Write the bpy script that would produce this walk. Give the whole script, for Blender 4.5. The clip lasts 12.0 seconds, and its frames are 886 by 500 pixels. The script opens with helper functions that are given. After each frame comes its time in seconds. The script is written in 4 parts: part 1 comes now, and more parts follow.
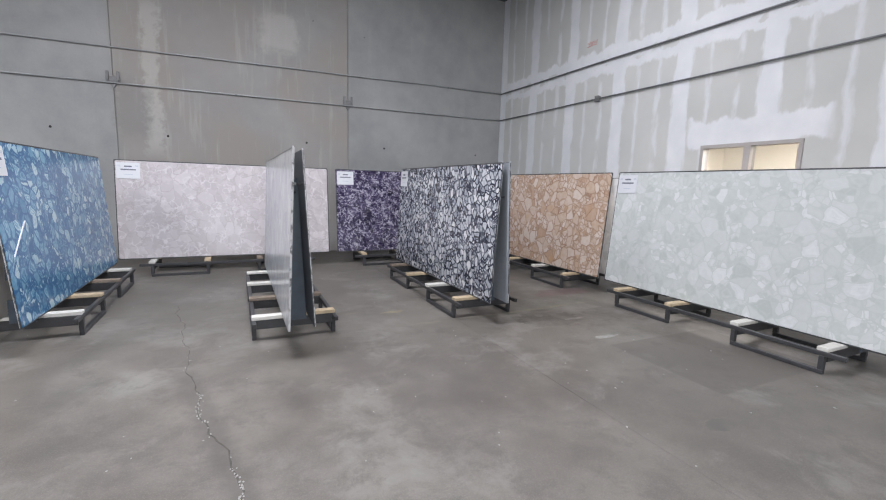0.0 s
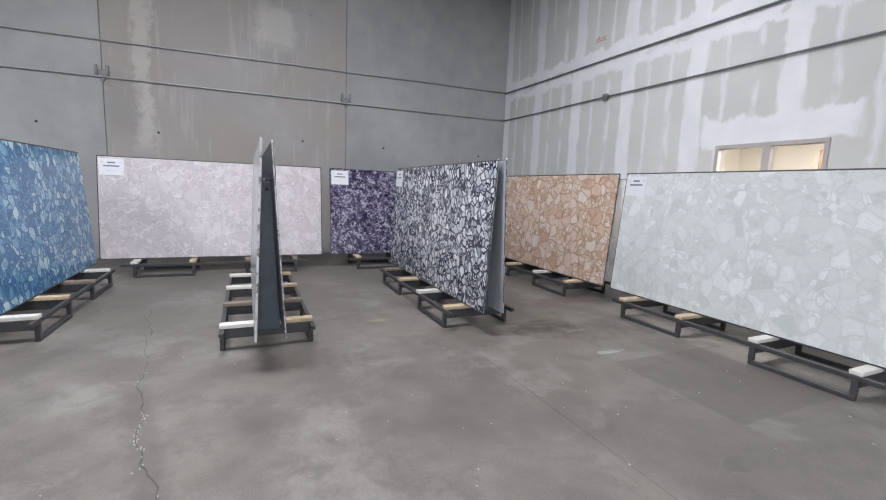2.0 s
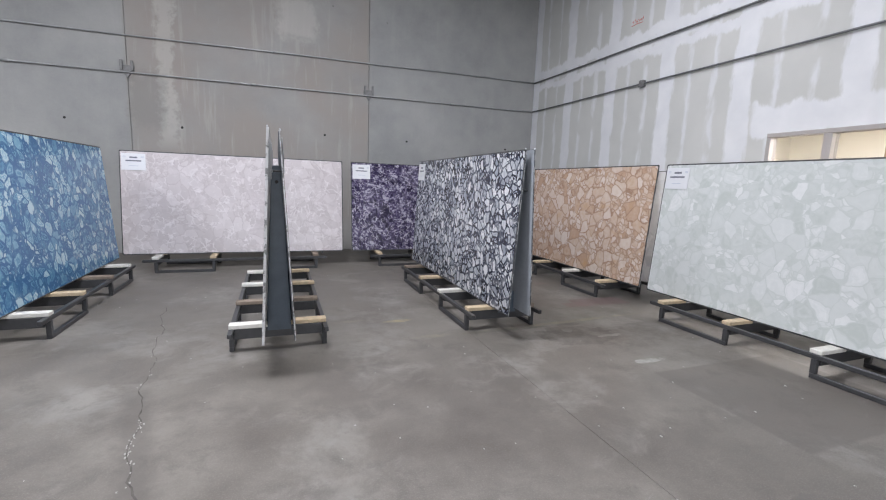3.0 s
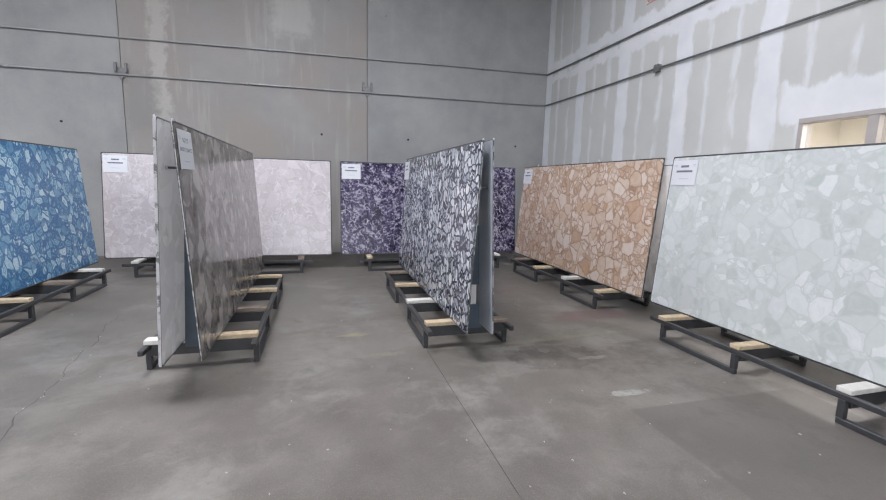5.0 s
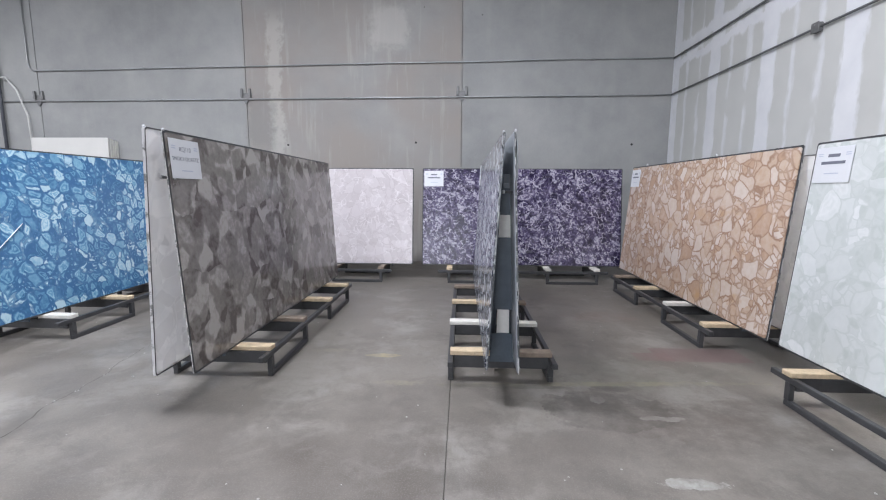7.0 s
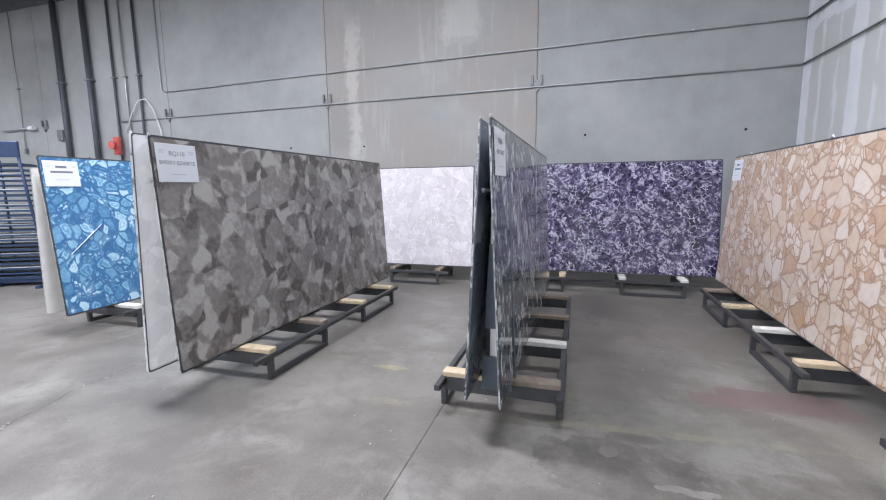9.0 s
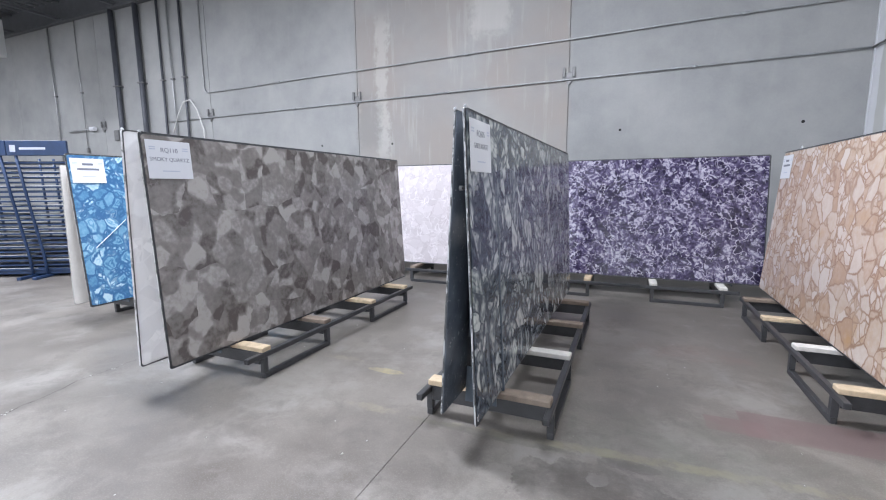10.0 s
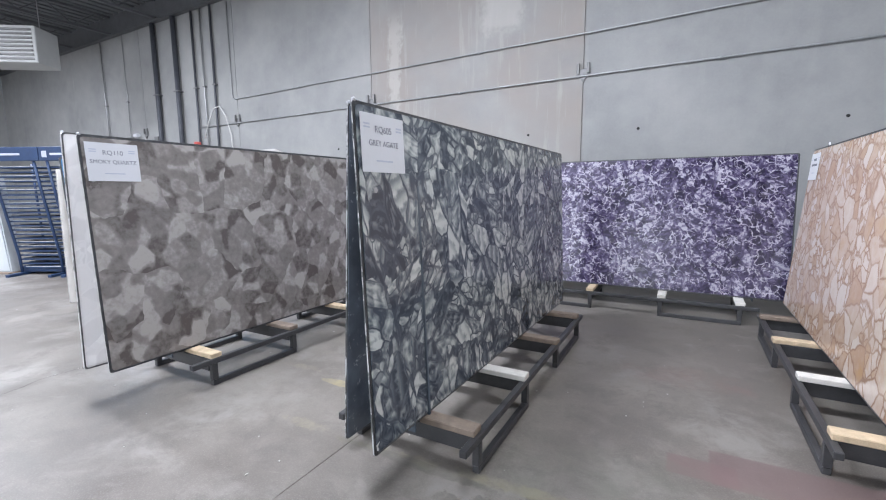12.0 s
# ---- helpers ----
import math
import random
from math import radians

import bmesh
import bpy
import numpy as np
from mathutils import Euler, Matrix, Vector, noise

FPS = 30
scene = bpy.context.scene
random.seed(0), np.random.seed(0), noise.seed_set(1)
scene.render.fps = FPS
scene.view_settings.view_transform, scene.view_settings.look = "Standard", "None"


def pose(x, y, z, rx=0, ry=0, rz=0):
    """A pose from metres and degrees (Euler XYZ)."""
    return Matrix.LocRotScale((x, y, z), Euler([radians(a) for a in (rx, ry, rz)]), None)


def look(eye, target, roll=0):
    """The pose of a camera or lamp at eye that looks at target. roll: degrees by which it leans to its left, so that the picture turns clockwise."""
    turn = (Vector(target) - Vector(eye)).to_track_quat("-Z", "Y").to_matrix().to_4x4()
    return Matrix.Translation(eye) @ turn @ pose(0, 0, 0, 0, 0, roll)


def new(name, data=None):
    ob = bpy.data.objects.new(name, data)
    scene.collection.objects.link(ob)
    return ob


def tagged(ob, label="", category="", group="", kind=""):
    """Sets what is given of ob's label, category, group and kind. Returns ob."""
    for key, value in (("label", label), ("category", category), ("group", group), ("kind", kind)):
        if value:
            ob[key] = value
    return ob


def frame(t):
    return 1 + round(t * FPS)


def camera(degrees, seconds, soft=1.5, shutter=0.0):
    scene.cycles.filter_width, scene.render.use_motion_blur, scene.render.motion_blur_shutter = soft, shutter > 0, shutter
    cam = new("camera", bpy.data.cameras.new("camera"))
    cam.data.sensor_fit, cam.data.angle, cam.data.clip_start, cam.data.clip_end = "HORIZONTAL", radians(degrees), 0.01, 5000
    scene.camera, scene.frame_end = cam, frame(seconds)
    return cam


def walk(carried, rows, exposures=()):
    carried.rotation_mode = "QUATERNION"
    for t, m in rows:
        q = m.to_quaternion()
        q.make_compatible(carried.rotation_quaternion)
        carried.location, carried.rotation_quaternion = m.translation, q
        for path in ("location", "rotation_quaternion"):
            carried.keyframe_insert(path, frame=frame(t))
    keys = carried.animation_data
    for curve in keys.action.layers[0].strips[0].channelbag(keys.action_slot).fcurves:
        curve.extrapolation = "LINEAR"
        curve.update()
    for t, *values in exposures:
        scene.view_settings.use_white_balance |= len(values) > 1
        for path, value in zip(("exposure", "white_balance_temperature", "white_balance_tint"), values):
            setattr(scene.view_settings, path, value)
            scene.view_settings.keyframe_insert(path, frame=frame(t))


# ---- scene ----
cam = camera(90.8, 12.0, soft=1.1)
PATH = [
    (0, (0.394, 0.337, 1.535), (1.244, 2.124, 1.247), 1.7),
    (0.5, (0.394, 0.407, 1.533), (1.241, 2.195, 1.246), 1.8),
    (1, (0.445, 0.491, 1.52), (1.297, 2.277, 1.232), 1.7),
    (1.5, (0.606, 0.55, 1.503), (1.462, 2.335, 1.222), 1.8),
    (2, (0.732, 0.603, 1.497), (1.548, 2.408, 1.223), 2.3),
    (2.5, (0.802, 0.697, 1.474), (1.514, 2.543, 1.184), 2.3),
    (3, (0.895, 0.865, 1.469), (1.599, 2.713, 1.172), 2.1),
    (5, (1.787, 1.136, 1.459), (2.324, 3.039, 1.163), 1.5),
    (5.5, (2.055, 1.192, 1.452), (2.368, 3.147, 1.169), 1.0),
    (6, (2.306, 1.267, 1.458), (2.437, 3.243, 1.174), 0.8),
    (6.5, (2.505, 1.457, 1.446), (2.581, 3.435, 1.165), 0.9),
    (7, (2.752, 1.585, 1.447), (2.668, 3.565, 1.177), 0.3),
    (9, (3.516, 2.109, 1.448), (2.928, 4.0, 1.173), -0.6),
    (9.5, (3.699, 2.22, 1.458), (2.941, 4.049, 1.174), -0.6),
    (10, (3.799, 2.397, 1.443), (3.02, 4.218, 1.16), -0.4),
    (10.5, (3.903, 2.561, 1.425), (3.068, 4.358, 1.151), -0.5),
    (11, (4.074, 2.733, 1.433), (3.17, 4.496, 1.163), -0.2),
    (11.5, (4.23, 2.856, 1.432), (3.286, 4.598, 1.158), -0.1),
    (12, (4.305, 2.899, 1.434), (3.341, 4.631, 1.167), -0.4),
]
EXPOSURES = [(0.0, -0.04, 6620, 13), (2.5, -0.02, 6620, 13), (5.5, 0.08, 6560, 13), (7.0, 0.26, 6480, 13), (9.5, 0.6, 6300, 13), (12.0, 0.74, 6280, 13)]
walk(cam, [(t, look(eye, target, roll)) for t, eye, target, roll in PATH], EXPOSURES)

# room: drywall at x = 6.73, concrete wall at y = 10.41
X0, X1, Y0, Y1, CEIL = -20.5, 6.73, -8.0, 10.41, 6.8

# ---- world and light ----
world = bpy.data.worlds.new("world")
scene.world = world
world.use_nodes = True
world.node_tree.nodes["Background"].inputs[0].default_value = (0.6, 0.7, 0.85, 1)
world.node_tree.nodes["Background"].inputs[1].default_value = 0.3

# ceiling lamps are assumed, none is in view
LAMP = 355.0
# the last spot is a weak fill lamp added for the north-east corner
LAMP_SPOTS = [(-13.5, 4.5), (-6.5, 4.5), (0.2, 4.5), (-13.5, -3.0), (-6.5, -3.0), (0.2, -3.0), (3.6, 5.2)]


def area(name, m, sx, sy, power, color):
    d = bpy.data.lights.new(name, "AREA")
    d.shape, d.size, d.size_y, d.energy, d.color = "RECTANGLE", sx, sy, power, color
    ob = new(name, d)
    ob.matrix_world = m
    return ob


for lx, ly in LAMP_SPOTS:
    area("assumed_lamp_light", pose(lx, ly, CEIL - 0.62), 2.4, 0.6, LAMP * (0.34 if ly == 5.2 else 0.8 if (lx, ly) == (0.2, -3.0) else 1.0), (0.875, 0.92, 1.0))
# light from behind the walker, as through an assumed, unseen loading door
area("assumed_door_daylight", pose(1.0, Y0 + 0.02, 2.0, 90, 0, 0), 4.0, 3.6, 190.0, (0.86, 0.92, 1.0))
area("office_light", pose(8.6, 4.0, 2.6), 1.2, 0.6, 170.0, (1.0, 0.97, 0.92))


# ---- materials ----
def mat(name):
    m = bpy.data.materials.new(name)
    m.use_nodes = True
    nt = m.node_tree
    return m, nt, nt.nodes["Principled BSDF"]


def nd(nt, kind, **kw):
    n = nt.nodes.new(kind)
    for k, v in kw.items():
        if k == "op":
            n.operation = v
        elif k == "blend":
            n.data_type, n.blend_type = "RGBA", v
        elif k == "dims":
            if kind == "ShaderNodeTexNoise":
                n.noise_dimensions = v
            else:
                n.voronoi_dimensions = v
        elif k == "feature":
            n.feature = v
    return n


def put(nt, sock, v):
    if isinstance(v, bpy.types.NodeSocket):
        nt.links.new(v, sock)
    elif isinstance(v, (tuple, list)) and len(v) == 3 and sock.type == "RGBA":
        sock.default_value = (*v, 1)
    else:
        sock.default_value = v


def math_(nt, op, a, b=0.0, c=0.0):
    n = nd(nt, "ShaderNodeMath", op=op)
    put(nt, n.inputs[0], a)
    put(nt, n.inputs[1], b)
    put(nt, n.inputs[2], c)
    return n.outputs[0]


def mix(nt, f, a, b, blend="MIX"):
    n = nd(nt, "ShaderNodeMix", blend=blend)
    put(nt, n.inputs[0], f)
    put(nt, n.inputs[6], a)
    put(nt, n.inputs[7], b)
    return n.outputs[2]


def ramp(nt, f, stops, interp="LINEAR"):
    n = nd(nt, "ShaderNodeValToRGB")
    e = n.color_ramp.elements
    n.color_ramp.interpolation = interp
    for _ in range(len(stops) - 2):
        e.new(0.5)
    for el, (p, c) in zip(e, stops):
        el.position = p
        el.color = (*c, 1) if isinstance(c, tuple) else (c, c, c, 1)
    put(nt, n.inputs[0], f)
    return n.outputs[0]


def coords(nt, scale=(1, 1, 1), which="Object"):
    t = nd(nt, "ShaderNodeTexCoord")
    m = nd(nt, "ShaderNodeMapping")
    m.inputs["Scale"].default_value = scale
    nt.links.new(t.outputs[which], m.inputs[0])
    return m.outputs[0]


def noise_(nt, vec, scale, detail=4.0, rough=0.55, out=0):
    n = nd(nt, "ShaderNodeTexNoise")
    put(nt, n.inputs["Vector"], vec)
    n.inputs["Scale"].default_value, n.inputs["Detail"].default_value, n.inputs["Roughness"].default_value = scale, detail, rough
    return n.outputs[out]


def vor(nt, vec, scale, feature="F1", out="Distance", rand=1.0):
    n = nd(nt, "ShaderNodeTexVoronoi", feature=feature)
    put(nt, n.inputs["Vector"], vec)
    n.inputs["Scale"].default_value, n.inputs["Randomness"].default_value = scale, rand
    return n.outputs[out]


def warp(nt, vec, scale, amount):
    n = nd(nt, "ShaderNodeVectorMath", op="MULTIPLY_ADD")
    put(nt, n.inputs[0], noise_(nt, vec, scale, 2.0, 0.5, 1))
    n.inputs[1].default_value = (amount,) * 3
    put(nt, n.inputs[2], vec)
    return n.outputs[0]


def bump(nt, bsdf, height, strength, dist=0.01):
    n = nd(nt, "ShaderNodeBump")
    n.inputs["Strength"].default_value, n.inputs["Distance"].default_value = strength, dist
    put(nt, n.inputs["Height"], height)
    nt.links.new(n.outputs[0], bsdf.inputs["Normal"])


def simple(name, color, rough=0.6, metal=0.0, vary=0.12, scale=8.0, bumps=0.1):
    m, nt, b = mat(name)
    v = coords(nt)
    n1, n2 = noise_(nt, v, scale, 5), noise_(nt, v, scale * 9, 3)
    f = math_(nt, "ADD", math_(nt, "MULTIPLY", n1, 0.7), math_(nt, "MULTIPLY", n2, 0.3))
    c = ramp(nt, f, [(0.25, tuple(x * (1 - vary) for x in color)), (0.75, tuple(min(1, x * (1 + vary)) for x in color))])
    put(nt, b.inputs["Base Color"], c)
    put(nt, b.inputs["Roughness"], math_(nt, "ADD", rough - 0.08, math_(nt, "MULTIPLY", n1, 0.16)))
    b.inputs["Metallic"].default_value = metal
    if bumps:
        bump(nt, b, n2, bumps, 0.004)
    return m


def turned(nt, angle, stretch):
    t = nd(nt, "ShaderNodeTexCoord")
    m = nd(nt, "ShaderNodeMapping")
    m.inputs["Rotation"].default_value = (0, radians(angle), 0)
    nt.links.new(t.outputs["Object"], m.inputs[0])
    k = nd(nt, "ShaderNodeVectorMath", op="MULTIPLY")
    nt.links.new(m.outputs[0], k.inputs[0])
    k.inputs[1].default_value = stretch
    return k.outputs[0]


def pick(nt, k, a, b):
    """a where k is 0, b where k is 1."""
    return math_(nt, "ADD", math_(nt, "MULTIPLY", a, math_(nt, "SUBTRACT", 1.0, k)), math_(nt, "MULTIPLY", b, k))


def cell_color(nt, v, s, smooth):
    n = nd(nt, "ShaderNodeTexVoronoi", feature="SMOOTH_F1" if smooth else "F1")
    put(nt, n.inputs["Vector"], v)
    n.inputs["Scale"].default_value = s
    if smooth:
        n.inputs["Smoothness"].default_value = smooth
    return n.outputs["Color"]


def pieces(nt, v, s, sub, smooth=0.0):
    """Cells with a share of them broken into smaller ones: three random numbers and the distance to the edge."""
    c1, c2 = nd(nt, "ShaderNodeSeparateColor"), nd(nt, "ShaderNodeSeparateColor")
    put(nt, c1.inputs[0], cell_color(nt, v, s, smooth))
    e1 = vor(nt, v, s, "DISTANCE_TO_EDGE", "Distance")
    if not sub:
        return [c1.outputs[i] for i in range(3)] + [e1]
    put(nt, c2.inputs[0], cell_color(nt, v, s * 2.1, smooth))
    e2 = math_(nt, "DIVIDE", vor(nt, v, s * 2.1, "DISTANCE_TO_EDGE", "Distance"), 1.5)
    k = math_(nt, "LESS_THAN", c1.outputs[1], sub)
    return [pick(nt, k, c1.outputs[i], c2.outputs[i]) for i in range(3)] + [pick(nt, k, e1, math_(nt, "MINIMUM", e1, e2))]


def packed(name, cell, tones, gap, gap_w, sub=0.3, long=1.0, bend=0.05, stripe=0.0, stripe_f=90.0, ring=0.0, ring_f=30.0, fine=0.12, cloud=0.1, blotch=None, soft=0.4, rough=0.15, glint=None, smooth=0.0):
    """Polished slab of packed stone pieces in resin. long: pieces drawn out in three mixed directions; stripe: straight agate bands, each piece its own way; ring: bands that follow the outline."""
    m, nt, b = mat(name)
    s = 1.0 / cell
    v0 = coords(nt)

    def layer(angle):
        w = turned(nt, angle, (long ** 0.5, 1, long ** -0.5))
        w = warp(nt, w, s * 0.8, bend)
        return pieces(nt, warp(nt, w, s * 3.0, bend * 0.25), s, sub, smooth)

    got = layer(12)
    if long > 1.05:
        zone = nd(nt, "ShaderNodeSeparateColor")
        put(nt, zone.inputs[0], vor(nt, warp(nt, v0, s, bend), s * 0.33, "F1", "Color"))
        for angle, cut in ((62, 0.36), (-48, 0.68)):
            k = math_(nt, "GREATER_THAN", zone.outputs[0], cut)
            got = [pick(nt, k, p, q) for p, q in zip(got, layer(angle))]
    r, g, bl, edge = got
    gr = noise_(nt, v0, s * 2.5, 5, 0.6)
    f = math_(nt, "ADD", r, math_(nt, "MULTIPLY", math_(nt, "SUBTRACT", gr, 0.5), fine * 4))
    f = math_(nt, "ADD", f, math_(nt, "MULTIPLY", math_(nt, "SUBTRACT", noise_(nt, v0, 1.3, 3), 0.5), cloud * 2))
    if stripe:
        sx = nd(nt, "ShaderNodeSeparateXYZ")
        put(nt, sx.inputs[0], v0)
        a = math_(nt, "MULTIPLY", bl, 6.283)
        u = math_(nt, "ADD", math_(nt, "MULTIPLY", sx.outputs[0], math_(nt, "COSINE", a)), math_(nt, "MULTIPLY", sx.outputs[2], math_(nt, "SINE", a)))
        w = math_(nt, "SINE", math_(nt, "ADD", math_(nt, "MULTIPLY", u, stripe_f), math_(nt, "MULTIPLY", gr, 9.0)))
        f = math_(nt, "ADD", f, math_(nt, "MULTIPLY", math_(nt, "MULTIPLY", w, math_(nt, "GREATER_THAN", g, 0.3)), stripe))
    if ring:
        w = math_(nt, "SINE", math_(nt, "ADD", math_(nt, "MULTIPLY", edge, ring_f), math_(nt, "MULTIPLY", gr, 4.0)))
        f = math_(nt, "ADD", f, math_(nt, "MULTIPLY", math_(nt, "MULTIPLY", w, math_(nt, "GREATER_THAN", bl, 0.35)), ring))
    c = ramp(nt, f, tones)
    if blotch:
        c = mix(nt, ramp(nt, noise_(nt, v0, s * 0.45, 5, 0.65), [(0.56, 0.0), (0.72, 0.8)]), c, blotch)
    k = ramp(nt, edge, [(gap_w * soft, 1.0), (gap_w, 0.0)])
    c = mix(nt, math_(nt, "MULTIPLY", k, ramp(nt, noise_(nt, v0, s * 0.7, 2), [(0.3, 0.55), (0.55, 1.0)])), c, gap)
    if glint:
        w = warp(nt, turned(nt, 30, (1, 1, 1)), s * 1.2, cell * 1.2)
        e2 = vor(nt, w, s * 1.3, "DISTANCE_TO_EDGE", "Distance")
        k = math_(nt, "MULTIPLY", ramp(nt, e2, [(0.02, 1.0), (0.07, 0.0)]), ramp(nt, noise_(nt, v0, s * 0.9, 4), [(0.46, 0.0), (0.56, 1.0)]))
        c = mix(nt, k, c, glint)
    put(nt, b.inputs["Base Color"], c)
    put(nt, b.inputs["Roughness"], math_(nt, "ADD", rough, math_(nt, "MULTIPLY", noise_(nt, v0, 3.0, 4), 0.10)))
    bump(nt, b, noise_(nt, v0, 2.2, 2), 0.05, 0.01)
    return m


M_BLUE = packed("blue_agate", 0.105, [(0.0, (0.045, 0.145, 0.29)), (0.3, (0.11, 0.28, 0.46)), (0.65, (0.215, 0.43, 0.59)), (0.95, (0.46, 0.64, 0.72))], (0.05, 0.15, 0.31), 0.12, 0.4, 1.4, 0.08, 0.0, 90, 0.2, 30, 0.2, 0.2)
M_LAV = packed("rose_quartz", 0.17, [(0.0, (0.505, 0.46, 0.47)), (0.5, (0.555, 0.51, 0.52)), (1.0, (0.62, 0.575, 0.585))], (0.48, 0.43, 0.44), 0.045, 0.4, 1.6, 0.16, 0.0, 90, 0, 30, 0.14, 0.12, None, 0.2, 0.22, (0.67, 0.63, 0.64), 0.15)
M_PURPLE = packed("amethyst", 0.10, [(0.1, (0.014, 0.010, 0.032)), (0.45, (0.058, 0.045, 0.105)), (0.75, (0.135, 0.115, 0.20)), (1.0, (0.37, 0.355, 0.43))], (0.03, 0.02, 0.065), 0.05, 0.5, 2.0, 0.11, 0.20, 110, 0.1, 26, 0.32, 0.2, None, 0.4, 0.22, (0.46, 0.435, 0.53), 0.1)
M_BLACKWHITE = packed("dark_agate", 0.086, [(0.0, (0.27, 0.295, 0.34)), (0.3, (0.40, 0.425, 0.47)), (0.65, (0.54, 0.56, 0.60)), (1.0, (0.72, 0.73, 0.75))], (0.016, 0.021, 0.045), 0.115, 0.35, 1.5, 0.05, 0.12, 110, 0.10, 36, 0.16, 0.08, None, 0.6, 0.14)
M_ORANGE = packed("orange_agate", 0.165, [(0.0, (0.50, 0.335, 0.235)), (0.25, (0.565, 0.42, 0.32)), (0.6, (0.615, 0.495, 0.41)), (1.0, (0.685, 0.595, 0.53))], (0.37, 0.235, 0.165), 0.07, 0.5, 1.25, 0.10, 0.0, 60, 0.05, 24, 0.22, 0.2, (0.54, 0.33, 0.17), 0.2, 0.17)
M_WHITE = packed("white_quartz", 0.15, [(0.0, (0.53, 0.57, 0.55)), (0.3, (0.61, 0.64, 0.63)), (0.75, (0.66, 0.685, 0.68)), (1.0, (0.74, 0.755, 0.755))], (0.57, 0.605, 0.59), 0.06, 0.5, 1.2, 0.10, 0.0, 60, 0.08, 26, 0.16, 0.16, None, 0.2, 0.15, None, 0.1)
M_SMOKY = packed("smoky_quartz", 0.12, [(0.05, (0.125, 0.108, 0.10)), (0.28, (0.21, 0.19, 0.178)), (0.6, (0.28, 0.257, 0.242)), (0.92, (0.44, 0.41, 0.385))], (0.26, 0.235, 0.22), 0.004, 0.0, 1.25, 0.06, 0.0, 60, 0.0, 20, 0.24, 0.26, None, 0.3, 0.06, None, 0.32)
M_GREY = packed("grey_agate", 0.15, [(0.0, (0.055, 0.065, 0.085)), (0.3, (0.14, 0.16, 0.185)), (0.55, (0.27, 0.295, 0.305)), (1.0, (0.60, 0.62, 0.605))], (0.075, 0.088, 0.112), 0.065, 0.45, 1.9, 0.10, 0.17, 85, 0.14, 30, 0.26, 0.15, None, 0.3, 0.05)
M_PALE = packed("pale_quartz", 0.16, [(0.0, (0.58, 0.58, 0.595)), (0.5, (0.66, 0.66, 0.67)), (1.0, (0.75, 0.75, 0.755))], (0.68, 0.68, 0.69), 0.05, 0.3, 1.2, 0.08, 0, 60, 0, 20, 0.1, 0.1)
# thin translucent quartz: light passes through the slab
_p = M_PALE.node_tree.nodes["Principled BSDF"]
_p.inputs["Subsurface Weight"].default_value = 0.85
_p.inputs["Subsurface Radius"].default_value = (0.10, 0.095, 0.09)
_p.inputs["Subsurface Scale"].default_value = 1.0


def specked(name, base, speck, scale, share, rough):
    """Dark resin with pale chips scattered through it."""
    m, nt, b = mat(name)
    v = coords(nt)
    k = ramp(nt, noise_(nt, v, scale, 6, 0.7), [(share, 0.0), (share + 0.08, 1.0)])
    c = ramp(nt, noise_(nt, v, 5.0, 5), [(0.3, tuple(q * 0.7 for q in base)), (0.7, tuple(q * 1.3 for q in base))])
    put(nt, b.inputs["Base Color"], mix(nt, k, c, speck))
    b.inputs["Roughness"].default_value = rough
    bump(nt, b, k, 0.3, 0.003)
    return m


M_CHIPBACK = specked("chipped_resin_backing", (0.15, 0.17, 0.20), (0.46, 0.48, 0.51), 26.0, 0.60, 0.22)
# mottled rims; their pale tone also holds light falling from behind the walker
M_RIM = specked("sawn_slab_rim", (0.10, 0.105, 0.11), (0.52, 0.53, 0.54), 14.0, 0.46, 0.3)
M_RIMPALE = specked("pale_sawn_rim", (0.20, 0.20, 0.20), (0.62, 0.62, 0.63), 14.0, 0.42, 0.3)
M_GREYBACK = simple("grey_backing", (0.36, 0.385, 0.42), 0.35, 0, 0.2, 4)
M_DARKBACK = simple("resin_backing", (0.06, 0.07, 0.085), 0.5, 0, 0.3, 12)
M_PALEBACK = simple("pale_backing", (0.78, 0.76, 0.73), 0.5, 0, 0.12, 5)
M_EDGE = simple("slab_edge", (0.05, 0.052, 0.056), 0.45, 0, 0.8, 40, 0.5)
M_EDGE_GREY = simple("taped_slab_edge", (0.13, 0.13, 0.135), 0.45, 0, 0.7, 40, 0.5)
M_EDGE_PALE = simple("pale_slab_edge", (0.48, 0.47, 0.45), 0.45, 0, 0.45, 40, 0.5)
M_STEEL = simple("black_steel", (0.046, 0.047, 0.050), 0.42, 0.0, 0.35, 14, 0.2)
M_NAVY = simple("navy_steel", (0.07, 0.092, 0.118), 0.42, 0.0, 0.25, 10, 0.15)
M_RACKBLUE = simple("blue_painted_steel", (0.02, 0.045, 0.11), 0.45, 0.0, 0.25, 10, 0.1)
M_WOOD = simple("pine_strip", (0.58, 0.46, 0.31), 0.75, 0, 0.3, 18, 0.3)
M_WOODPALE = simple("white_strip", (0.70, 0.68, 0.63), 0.7, 0, 0.15, 18, 0.2)
M_WOODDARK = simple("worn_strip", (0.24, 0.19, 0.15), 0.75, 0, 0.3, 18, 0.3)
M_CARD = simple("paper", (0.70, 0.71, 0.74), 0.6, 0, 0.03, 6, 0.0)
M_INK = simple("ink", (0.17, 0.18, 0.22), 0.6, 0, 0.05, 6, 0.0)
M_INKPALE = simple("pale_ink", (0.50, 0.53, 0.62), 0.6, 0, 0.05, 6, 0.0)
M_CONDUIT = simple("galvanised_conduit", (0.42, 0.43, 0.44), 0.35, 0.6, 0.15, 20, 0.05)
